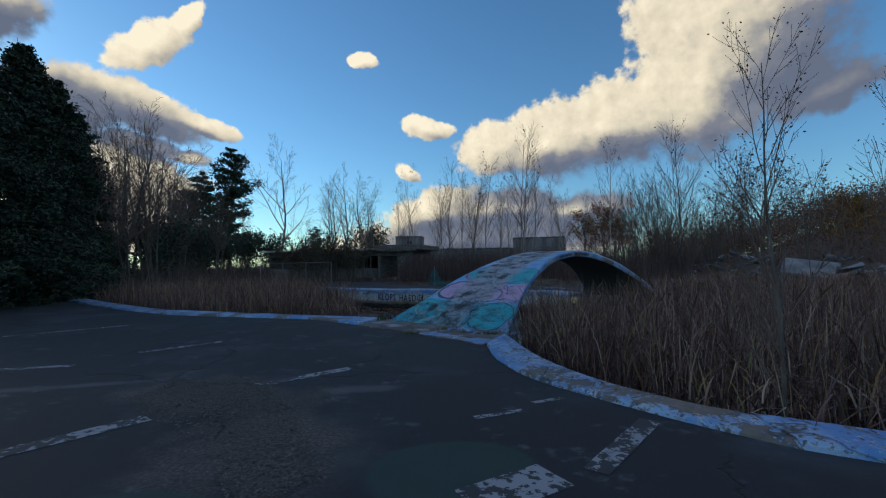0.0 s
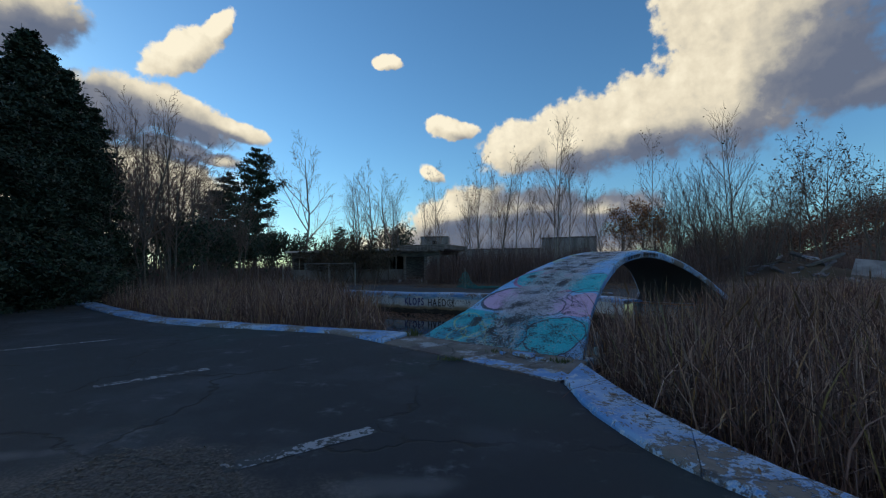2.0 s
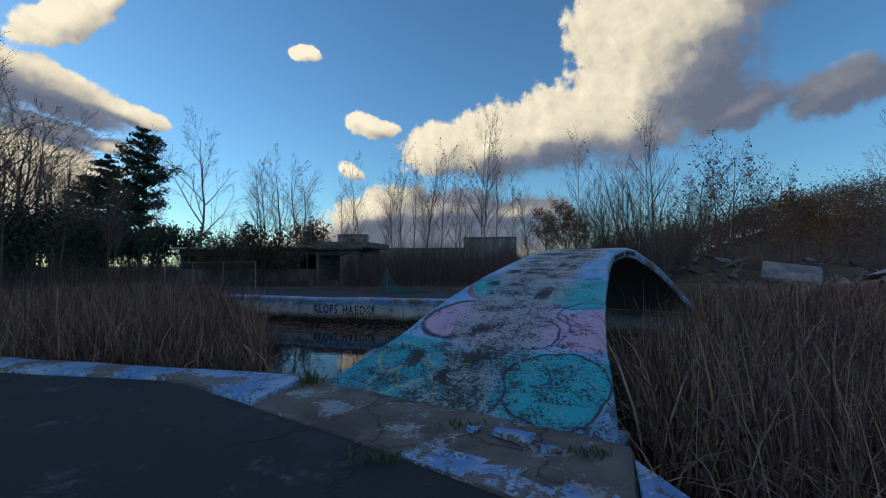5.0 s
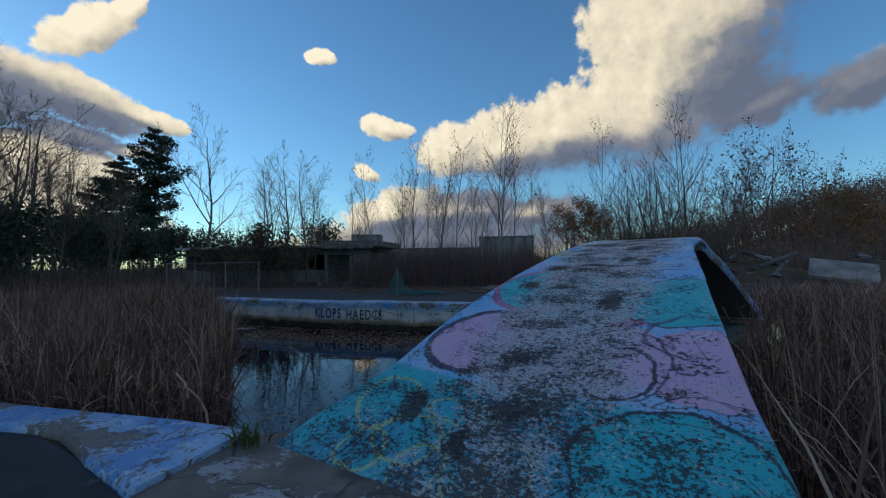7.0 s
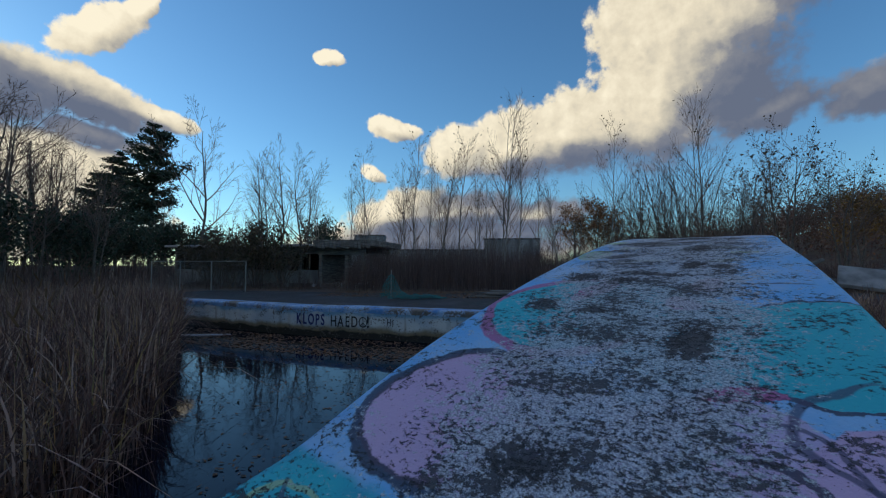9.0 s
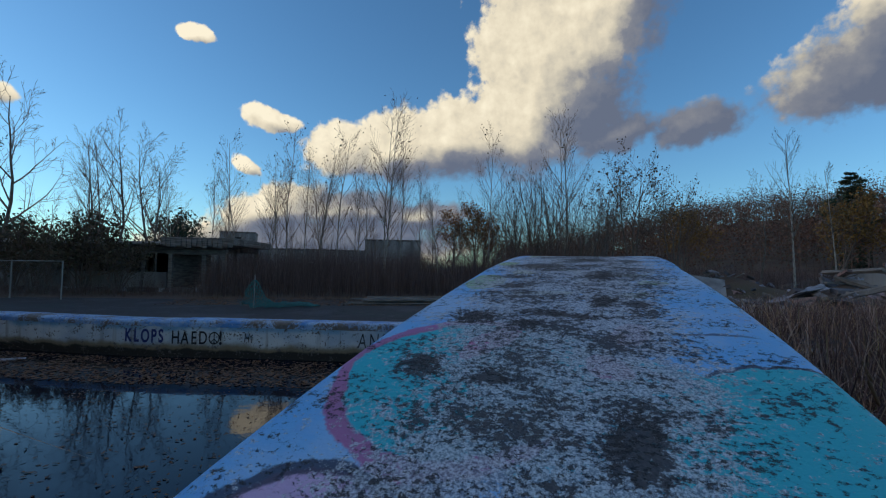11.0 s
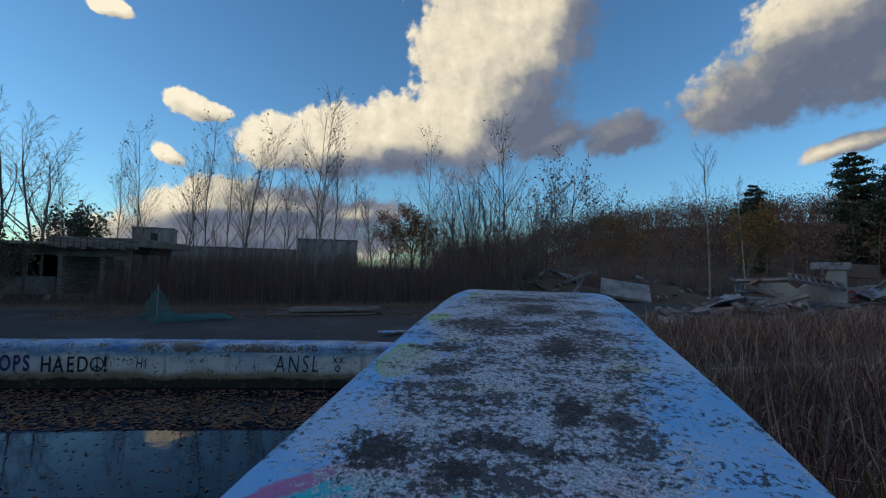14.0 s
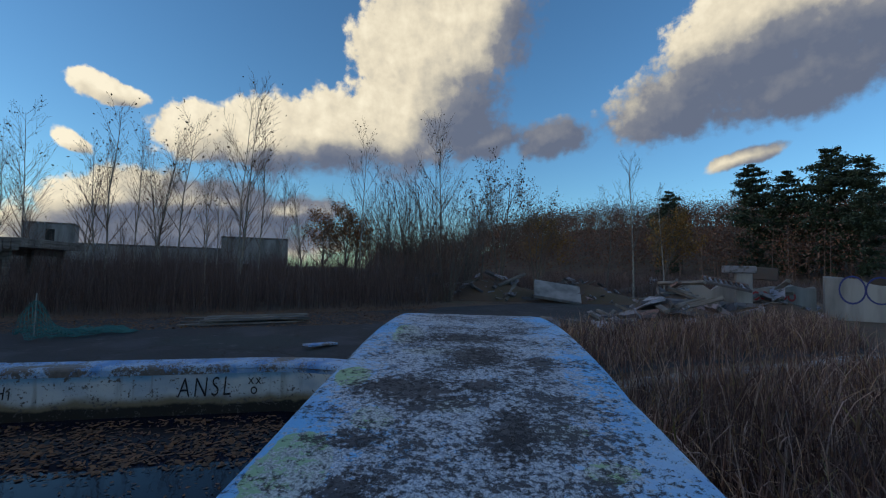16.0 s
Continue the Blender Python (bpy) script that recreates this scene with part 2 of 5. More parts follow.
def concrete(n, co):
    a = tex(n, co, 2.2, 7, 0.6)
    g = tex(n, co, 45, 4, 0.7)
    base = ramp(n, a, [(0.3, (0.10, 0.088, 0.082)), (0.55, (0.17, 0.15, 0.14)), (0.75, (0.25, 0.225, 0.21))])
    base = mixc(n, maths(n, "MULTIPLY", cracks(n, co, 0.7, 0.02), 0.8), base, (0.03, 0.028, 0.026))
    base = mixc(n, smooth(n, tex(n, co, 0.8, 5), 0.5, 0.6), base, (0.085, 0.068, 0.07))
    left_over = maths(n, "MULTIPLY_ADD", tex(n, co, 22, 7, 0.72), 0.4, maths(n, "MULTIPLY", tex(n, co, 2.0, 6), 0.7))
    base = mixc(n, maths(n, "MULTIPLY", smooth(n, left_over, 0.595, 0.63), 0.8), base, (0.36, 0.40, 0.46))
    return base, None, maths(n, "ADD", g, a)


def wall_paint(n, co):
    """Far pool wall: off-white, blue along the top, rust and algae towards the water mark."""
    z = n("ShaderNodeSeparateXYZ", {0: co}).outputs[2]
    nz = maths(n, "MULTIPLY_ADD", maths(n, "SUBTRACT", tex(n, co, 1.6, 6), 0.5), 0.35, z)
    base = mixc(n, smooth(n, tex(n, co, 1.1, 5), 0.4, 0.65), (0.56, 0.60, 0.62), (0.36, 0.44, 0.53))
    blue = maths(n, "MULTIPLY", smooth(n, nz, -0.30, -0.14), smooth(n, tex(n, co, 0.7, 4), 0.36, 0.52))
    base = mixc(n, blue, base, (0.16, 0.33, 0.50))
    st = n("ShaderNodeVectorMath", {0: co, 1: (5.0, 5.0, 0.45)}, operation="MULTIPLY").outputs[0]
    base = mixc(n, maths(n, "MULTIPLY", smooth(n, tex(n, st, 1.0, 4), 0.56, 0.72), 0.5), base, (0.17, 0.15, 0.12))
    base = mixc(n, maths(n, "SUBTRACT", 1.0, smooth(n, nz, -0.68, -0.5)), base, (0.20, 0.165, 0.105))
    base = mixc(n, maths(n, "SUBTRACT", 1.0, smooth(n, nz, -0.76, -0.69)), base, (0.018, 0.016, 0.012))
    worn, f = flaked(n, co, base, (0.10, 0.09, 0.085), 17.0, 0.61)
    return worn, None, f


def bridge_paint(n, co):
    """Walked-on arch: pale blue paint, sprayed shapes, a worn grey track; x across, y along, in metres."""
    wob = n("ShaderNodeTexNoise", {"Vector": co, "Scale": 2.2, "Detail": 4.0}).outputs["Color"]
    ws = n("ShaderNodeSeparateXYZ", {0: wob})
    s0 = n("ShaderNodeSeparateXYZ", {0: co})
    x = maths(n, "MULTIPLY_ADD", maths(n, "SUBTRACT", ws.outputs[0], 0.5), 0.22, s0.outputs[0])
    y = maths(n, "MULTIPLY_ADD", maths(n, "SUBTRACT", ws.outputs[1], 0.5), 0.22, s0.outputs[1])
    base = mixc(n, smooth(n, tex(n, co, 1.2, 6), 0.4, 0.62), (0.14, 0.42, 0.78), (0.32, 0.50, 0.74))
    base = mixc(n, smooth(n, tex(n, co, 3.1, 5), 0.56, 0.7), base, (0.18, 0.38, 0.72))
    teal, deep, pink, rose, dark, green, lemon = (0.025, 0.42, 0.52), (0.03, 0.31, 0.46), (0.54, 0.37, 0.58), (0.42, 0.12, 0.28), (0.035, 0.035, 0.065), (0.30, 0.42, 0.10), (0.40, 0.50, 0.24)

    ragged = maths(n, "MULTIPLY", maths(n, "SUBTRACT", tex(n, co, 26, 8, 0.7), 0.5), 0.5)

    def spray(base, cx, cy, rx, ry, tilt, colour, rim=None, rim_w=0.10, amount=1.0):
        b = maths(n, "MULTIPLY_ADD", ragged, 0.1 / min(rx, ry), blob(n, x, y, cx, cy, rx, ry, tilt))
        base = mixc(n, maths(n, "MULTIPLY", smooth(n, b, 0.0, 0.04), amount), base, colour)
        if rim:
            r = maths(n, "SUBTRACT", 1.0, smooth(n, maths(n, "ABSOLUTE", b), rim_w * 0.6, rim_w))
            base = mixc(n, maths(n, "MULTIPLY", r, 0.9), base, rim)
        return base

    low = maths(n, "SUBTRACT", 1.0, smooth(n, maths(n, "MULTIPLY_ADD", x, 0.04, y), 0.88, 0.94))
    lowc = mixc(n, smooth(n, tex(n, co, 1.9, 5), 0.42, 0.6), teal, deep)
    base = mixc(n, low, base, lowc)
    base = spray(base, 1.45, 0.22, 0.30, 0.28, 25, (0.22, 0.40, 0.66))
    base = spray(base, 0.98, 0.50, 0.52, 0.40, -6, teal, dark, 0.035)
    base = spray(base, 0.30, 0.34, 0.24, 0.22, 0, deep, dark, 0.06)
    base = spray(base, -0.58, 1.40, 0.50, 0.40, 8, pink, dark, 0.09)
    base = spray(base, -0.12, 1.32, 0.46, 0.36, 0, pink, None, 0.06, 0.7)
    base = spray(base, 0.48, 1.36, 0.40, 0.36, 10, pink, None, 0.05, 0.8)
    base = spray(base, 1.12, 1.33, 0.42, 0.40, 12, pink)
    base = spray(base, 0.55, 1.18, 0.28, 0.24, 20, pink, dark, 0.07, 0.6)
    base = spray(base, -0.10, 1.20, 0.13, 0.10, 0, (0.20, 0.09, 0.22), None, 0, 0.8)
    base = spray(base, 0.88, 2.16, 0.52, 0.42, 18, teal, dark, 0.03)
    base = spray(base, 0.30, 2.15, 0.50, 0.42, 0, teal, None, 0.05, 0.75)
    base = spray(base, -0.36, 2.32, 0.54, 0.48, -12, teal, rose, 0.09)
    base = spray(base, -0.02, 2.42, 0.30, 0.45, 0, teal, None, 0.05, 0.9)
    base = spray(base, -0.28, 2.62, 0.18, 0.07, 60, rose)
    base = spray(base, 0.24, 2.49, 0.10, 0.09, 0, rose)
    base = spray(base, 0.33, 2.80, 0.09, 0.12, 0, rose)
    base = spray(base, 0.52, 1.74, 0.16, 0.04, 5, rose)
    for cx, cy, rx, ry in ((-0.55, 3.60, 0.14, 0.20), (-0.54, 4.32, 0.10, 0.15), (-0.37, 3.92, 0.09, 0.07), (0.50, 3.65, 0.09, 0.06), (0.39, 3.88, 0.12, 0.05), (-0.41, 5.2, 0.12, 0.30), (-0.06, 4.04, 0.10, 0.06), (-0.14, 3.36, 0.18, 0.05), (0.39, 3.38, 0.10, 0.05), (-0.20, 4.75, 0.16, 0.08)):
        base = spray(base, cx, cy, rx, ry, 10, green, None, 0, 0.75)
    for cx, cy, rx, ry in ((-0.98, 0.62, 0.24, 0.20), (-0.62, 0.40, 0.26, 0.17), (-0.90, 0.26, 0.20, 0.15), (-0.30, 0.66, 0.30, 0.10), (-0.10, 0.42, 0.16, 0.30), (-0.42, 0.22, 0.17, 0.16), (0.18, 0.30, 0.14, 0.22)):
        b = maths(n, "ABSOLUTE", blob(n, x, y, cx, cy, rx, ry))
        base = mixc(n, maths(n, "MULTIPLY", maths(n, "SUBTRACT", 1.0, smooth(n, b, 0.05, 0.10)), 0.7), base, lemon)
    # thin dark strokes: outlines of the bubbles and loose scribbles
    for cx, cy, rx, ry in ((1.30, 1.62, 0.62, 0.30), (0.62, 1.28, 0.28, 0.34), (-1.32, 0.48, 0.36, 0.42), (0.62, 0.98, 0.70, 0.06), (1.22, 0.92, 0.40, 0.10), (1.05, 0.55, 0.14, 0.09), (0.95, 2.62, 0.70, 0.24), (0.45, 5.1, 0.22, 0.34)):
        b = maths(n, "ABSOLUTE", blob(n, x, y, cx, cy, rx, ry))
        base = mixc(n, maths(n, "MULTIPLY", maths(n, "MULTIPLY", maths(n, "SUBTRACT", 1.0, smooth(n, b, 0.02, 0.045)), smooth(n, tex(n, co, 2.3, 3), 0.42, 0.5)), 0.8), base, (0.06, 0.06, 0.12))
    white = maths(n, "ABSOLUTE", blob(n, x, y, 0.75, 1.95, 0.45, 0.42, 20))
    base = mixc(n, maths(n, "MULTIPLY", maths(n, "MULTIPLY", maths(n, "SUBTRACT", 1.0, smooth(n, white, 0.015, 0.04)), smooth(n, tex(n, co, 1.7, 2), 0.5, 0.56)), 0.6), base, (0.5, 0.6, 0.7))
    # wear: light grey scuffing in the track, then bare dark concrete in flakes
    track = maths(n, "SUBTRACT", 1.0, smooth(n, maths(n, "ABSOLUTE", maths(n, "ADD", x, -0.03)), 0.22, 0.85))
    wide_ = n("ShaderNodeVectorMath", {0: co, 1: (0.75, 1.0, 1.0)}, operation="MULTIPLY").outputs[0]
    lowpart = maths(n, "SUBTRACT", 1.0, smooth(n, s0.outputs[1], 0.6, 1.2))
    track = maths(n, "MULTIPLY", track, maths(n, "MULTIPLY_ADD", lowpart, -0.55, 1.0))
    f1 = maths(n, "MULTIPLY_ADD", tex(n, wide_, 34.0, 12, 0.78), 0.80, maths(n, "MULTIPLY", tex(n, co, 3.0, 6, 0.62), 0.30))
    scuff = smooth(n, maths(n, "MULTIPLY_ADD", track, 0.17, f1), 0.605, 0.645)
    speck = mixc(n, smooth(n, tex(n, co, 95, 4, 0.75), 0.38, 0.62), (0.15, 0.155, 0.20), (0.60, 0.63, 0.70))
    base = mixc(n, maths(n, "MULTIPLY", scuff, 0.88), base, speck)
    f2 = maths(n, "MULTIPLY_ADD", tex(n, wide_, 42.0, 12, 0.78), 0.74, maths(n, "MULTIPLY", tex(n, wide_, 5.0, 8, 0.7), 0.44))
    bare = smooth(n, maths(n, "MULTIPLY_ADD", lowpart, 0.035, maths(n, "MULTIPLY_ADD", track, 0.045, f2)), 0.638, 0.670)
    base = mixc(n, maths(n, "MULTIPLY", bare, 0.9), base, (0.045, 0.042, 0.050))
    for cx, cy, rx, ry in ((-0.26, 4.19, 0.28, 0.15), (0.09, 4.70, 0.24, 0.18), (0.43, 4.59, 0.10, 0.14), (0.09, 4.28, 0.16, 0.08), (0.02, 5.09, 0.34, 0.14), (0.19, 3.85, 0.11, 0.22), (-0.34, 3.52, 0.11, 0.09), (-0.37, 3.78, 0.09, 0.06), (-0.48, 2.88, 0.12, 0.09), (-0.15, 2.84, 0.10, 0.09), (0.38, 3.24, 0.12, 0.06), (-0.25, 3.25, 0.16, 0.05), (0.20, 3.25, 0.06, 0.12), (-0.55, 2.38, 0.12, 0.11), (-0.23, 2.32, 0.10, 0.07), (0.36, 2.06, 0.11, 0.20), (0.02, 3.0, 0.30, 0.05), (-0.15, 1.22, 0.16, 0.12), (-0.75, 0.62, 0.16, 0.16), (-0.25, 0.42, 0.12, 0.16), (0.05, 0.75, 0.25, 0.10)):
        b = blob(n, x, y, cx, cy, rx, ry)
        f = maths(n, "MULTIPLY_ADD", maths(n, "SUBTRACT", tex(n, co, 30, 10, 0.76), 0.5), 4.5, b)
        base = mixc(n, maths(n, "MULTIPLY", smooth(n, f, 0.0, 0.30), 0.92), base, (0.034, 0.031, 0.038))
    foot = maths(n, "SUBTRACT", 1.0, smooth(n, maths(n, "MULTIPLY_ADD", maths(n, "SUBTRACT", f1, 0.5), 1.4, s0.outputs[2]), -0.02, 0.10))
    base = mixc(n, foot, base, (0.12, 0.105, 0.10))
    h = maths(n, "SUBTRACT", maths(n, "MULTIPLY", tex(n, co, 60, 3, 0.7), 0.25), maths(n, "MULTIPLY", bare, 0.5))
    return base, n("ShaderNodeMapRange", {"Value": bare, "To Min": 0.7, "To Max": 0.95}).outputs[0], h


def island(n):
    return n("ShaderNodeNewGeometry").outputs["Random Per Island"]


def obj_random(n):
    return n("ShaderNodeObjectInfo").outputs["Random"]


def bark(pale, dark_):
    def build(n, co):
        st = n("ShaderNodeVectorMath", {0: co, 1: (9.0, 9.0, 1.6)}, operation="MULTIPLY").outputs[0]
        f = tex(n, st, 2.0, 6, 0.65)
        return ramp(n, f, [(0.35, dark_), (0.6, pale)]), None, f
    return build


def tinted(*stops):
    def build(n, co):
        k = island(n)
        base = ramp(n, k, [(i / (len(stops) - 1), c) for i, c in enumerate(stops)])
        return mixc(n, maths(n, "MULTIPLY", tex(n, co, 3.0, 3), 0.5), base, (0.02, 0.016, 0.012))
    return build


def reed_colour(n, co):
    k = island(n)
    z = n("ShaderNodeSeparateXYZ", {0: co}).outputs[2]
    base = ramp(n, k, [(0.0, (0.056, 0.028, 0.026)), (0.4, (0.108, 0.055, 0.047)), (0.66, (0.180, 0.100, 0.082)), (0.84, (0.44, 0.31, 0.26)), (0.955, (0.34, 0.19, 0.08)), (1.0, (0.18, 0.18, 0.06))])
    pale = smooth(n, maths(n, "MULTIPLY_ADD", k, 0.5, z), 0.7, 1.7)
    return mixc(n, maths(n, "MULTIPLY", pale, 0.35), base, (0.36, 0.26, 0.235))


def dirt(n, co):
    a, b = tex(n, co, 0.35, 6), tex(n, co, 14, 5, 0.7)
    base = ramp(n, a, [(0.35, (0.07, 0.045, 0.036)), (0.5, (0.11, 0.072, 0.054)), (0.68, (0.085, 0.073, 0.046))])
    return mixc(n, smooth(n, b, 0.52, 0.66), base, (0.11, 0.065, 0.035)), None, b


def water_look(n, co):
    a = tex(n, co, 2.0, 3)
    return mixc(n, a, (0.004, 0.006, 0.020), (0.008, 0.009, 0.018)), None, maths(n, "MULTIPLY", tex(n, co, 5.0, 2), 0.3)


def old_wood(n, co):
    st = n("ShaderNodeVectorMath", {0: co, 1: (1.0, 1.0, 8.0)}, operation="MULTIPLY").outputs[0]
    f = tex(n, st, 1.4, 6)
    return ramp(n, f, [(0.35, (0.08, 0.072, 0.07)), (0.65, (0.22, 0.20, 0.19))]), None, f


def stucco(n, co):
    st = n("ShaderNodeVectorMath", {0: co, 1: (1.5, 1.5, 0.3)}, operation="MULTIPLY").outputs[0]
    f = tex(n, st, 0.6, 6)
    return ramp(n, f, [(0.35, (0.13, 0.125, 0.13)), (0.62, (0.29, 0.28, 0.285))]), None, f


def debris(n, co):
    k = obj_random(n)
    f = tex(n, co, 2.5, 7, 0.65)
    base = ramp(n, k, [(0.0, (0.065, 0.060, 0.068)), (0.45, (0.13, 0.125, 0.145)), (0.78, (0.30, 0.30, 0.36)), (0.9, (0.24, 0.13, 0.11)), (1.0, (0.05, 0.045, 0.045))])
    return mixc(n, smooth(n, f, 0.48, 0.62), base, (0.075, 0.065, 0.06)), None, f


def worn_line(n, co):
    worn, f = flaked(n, co, (0.28, 0.29, 0.33), (0.032, 0.036, 0.042), 13.0, 0.525)
    return worn, None, f


def plain(colour, vary=0.35, scale=6.0):
    def build(n, co):
        return mixc(n, maths(n, "MULTIPLY", tex(n, co, scale, 6), vary), colour, tuple(0.3 * c for c in colour))
    return build


M = {
    "asphalt": material("asphalt", asphalt, 0.006),
    "coping": material("coping_paint", coping_paint, 0.008, 0.6),
    "concrete": material("weathered_concrete", concrete, 0.012, 0.9),
    "wall": material("pool_wall_paint", wall_paint, 0.01, 0.7),
    "bridge": material("bridge_paint", bridge_paint, 0.008),
    "soffit": material("bare_soffit", plain((0.16, 0.155, 0.16)), rough=0.9),
    "reed": material("dry_reed", reed_colour, rough=0.75),
    "head": material("seed_head", plain((0.11, 0.06, 0.03)), rough=0.9),
    "dirt": material("leaf_litter_soil", dirt, 0.03, 0.95),
    "water": material("still_water", water_look, 0.004, 0.03, **{"Specular IOR Level": 0.5, "IOR": 1.25}),
    "bark": material("grey_bark", bark((0.15, 0.13, 0.115), (0.05, 0.042, 0.036)), 0.01, 0.9),
    "birch": material("birch_bark", bark((0.34, 0.31, 0.28), (0.09, 0.075, 0.065)), 0.008, 0.8),
    "twig": material("twig", plain((0.16, 0.11, 0.095)), rough=0.9),
    "needle": material("pine_needles", tinted((0.018, 0.038, 0.026), (0.042, 0.072, 0.042), (0.028, 0.05, 0.026)), rough=0.7),
    "rust_leaf": material("rust_leaves", tinted((0.20, 0.08, 0.03), (0.40, 0.16, 0.05), (0.25, 0.115, 0.05)), rough=0.8),
    "gold_leaf": material("gold_leaves", tinted((0.20, 0.10, 0.015), (0.28, 0.15, 0.03), (0.12, 0.065, 0.02)), rough=0.8),
    "dull_leaf": material("dull_leaves", tinted((0.07, 0.05, 0.035), (0.12, 0.085, 0.05), (0.06, 0.065, 0.035)), rough=0.8),
    "brush": material("bare_brush", tinted((0.070, 0.042, 0.042), (0.125, 0.080, 0.075), (0.22, 0.155, 0.15)), rough=0.9),
    "forest": material("autumn_forest", tinted((0.12, 0.066, 0.056), (0.19, 0.082, 0.056), (0.15, 0.09, 0.076), (0.09, 0.07, 0.05), (0.23, 0.095, 0.055), (0.17, 0.11, 0.095)), rough=0.9),
    "wood": material("grey_timber", old_wood, 0.01, 0.9),
    "stucco": material("stained_stucco", stucco, 0.01, 0.9),
    "roof": material("flat_roof_felt", plain((0.40, 0.39, 0.41)), rough=0.8),
    # near-black colour that stands in for the shade inside the buildings
    "void": material("painted_interior_shade", plain((0.02, 0.02, 0.02)), rough=0.9),
    "debris": material("broken_concrete", debris, 0.02, 0.9),
    "line": material("worn_line_paint", worn_line, 0.003, 0.8),
    "steel": material("galvanised_steel", plain((0.30, 0.31, 0.32)), rough=0.5, Metallic=0.7),
    "tarp": material("teal_netting", plain((0.03, 0.17, 0.18)), rough=0.7),
    "ink": material("black_spray_paint", plain((0.012, 0.012, 0.018)), rough=0.6),
    "blue_ink": material("blue_spray_paint", plain((0.02, 0.03, 0.16)), rough=0.6),
    "red_ink": material("red_spray_paint", plain((0.30, 0.03, 0.04)), rough=0.6),
    "fallen": material("fallen_leaves", tinted((0.09, 0.045, 0.025), (0.26, 0.12, 0.05), (0.15, 0.085, 0.05)), rough=0.8),
    "gravel": material("loose_gravel", tinted((0.08, 0.075, 0.072), (0.17, 0.155, 0.14), (0.06, 0.05, 0.045)), rough=0.9),
    "weed": material("green_weed", tinted((0.05, 0.08, 0.02), (0.10, 0.12, 0.035)), rough=0.7),
}


# ---------- mesh helpers ----------
def solid(name, verts, faces, mat, parent=None, label="", smooth_=False, data=None):
    me = data
    if me is None:
        me = bpy.data.meshes.new(name)
        if isinstance(verts, np.ndarray) and isinstance(faces, np.ndarray):
            k = faces.shape[1]
            me.vertices.add(len(verts))
            me.vertices.foreach_set("co", np.ascontiguousarray(verts, dtype=np.float32).ravel())
            me.loops.add(faces.size)
            me.loops.foreach_set("vertex_index", faces.astype(np.int32).ravel())
            me.polygons.add(len(faces))
            me.polygons.foreach_set("loop_start", np.arange(0, faces.size, k, dtype=np.int32))
            me.update(calc_edges=True)
        else:
            me.from_pydata([tuple(v) for v in verts], [], faces)
        me.materials.append(mat)
        if smooth_:
            me.polygons.foreach_set("use_smooth", [True] * len(me.polygons))
    ob = new(name, me)
    if parent is not None:
        ob.parent = parent
    if label:
        ob["label"] = label
    return ob


def part(name, bm, mat, parent=None, label="", smooth_=False):
    me = bpy.data.meshes.new(name)
    bm.to_mesh(me)
    bm.free()
    me.materials.append(mat)
    if smooth_:
        me.polygons.foreach_set("use_smooth", [True] * len(me.polygons))
    ob = new(name, me)
    if parent is not None:
        ob.parent = parent
    if label:
        ob["label"] = label
    return ob


def box_bm(size, centre=(0, 0, 0), bevel=0.0, rot=0.0, jitter=0.0, rng=None):
    bm = bmesh.new()
    bmesh.ops.create_cube(bm, size=1.0)
    for v in bm.verts:
        v.co = Vector((v.co.x * size[0], v.co.y * size[1], v.co.z * size[2]))
        if jitter:
            v.co += Vector([rng.uniform(-jitter, jitter) for _ in range(3)])
    if bevel:
        bmesh.ops.bevel(bm, geom=list(bm.edges), offset=bevel, segments=1, affect="EDGES")
    bmesh.ops.transform(bm, matrix=pose(*centre, 0, 0, rot), verts=bm.verts)
    return bm


def base_at(name, m, label, category, group="", kind=""):
    e = new(name)
    e.matrix_world = m
    return tagged(e, label, category, group, kind)


def flat_sheet(name, loops, z, mat, label, category):
    """A level sheet between closed outlines: the first is the rim, the others are holes."""
    bm = bmesh.new()
    edges = []
    for loop in loops:
        vs = [bm.verts.new((x, y, z)) for x, y in loop]
        edges += [bm.edges.new((vs[i], vs[(i + 1) % len(vs)])) for i in range(len(vs))]
    bmesh.ops.triangle_fill(bm, edges=edges, use_beauty=True, use_dissolve=False)
    bmesh.ops.recalc_face_normals(bm, faces=bm.faces)
    for f in bm.faces:
        if f.normal.z < 0:
            f.normal_flip()
    return tagged(part(name, bm, mat), label, category, kind="structure")


def curve_through(points, step):
    """Points along a smooth line through the given ones, evenly spaced."""
    p = np.array(points, float)
    out = []
    for i in range(len(p) - 1):
        a, b, c, d = p[max(i - 1, 0)], p[i], p[i + 1], p[min(i + 2, len(p) - 1)]
        for t in np.linspace(0, 1, 24, endpoint=False):
            out.append(0.5 * (2 * b + (c - a) * t + (2 * a - 5 * b + 4 * c - d) * t * t + (3 * b - a - 3 * c + d) * t ** 3))
    out = np.array(out + [p[-1]])
    length = np.concatenate([[0], np.cumsum(np.linalg.norm(np.diff(out, axis=0), axis=1))])
    k = max(2, int(round(length[-1] / step)) + 1)
    s = np.linspace(0, length[-1], k)
    return np.stack([np.interp(s, length, out[:, j]) for j in range(p.shape[1])], 1)


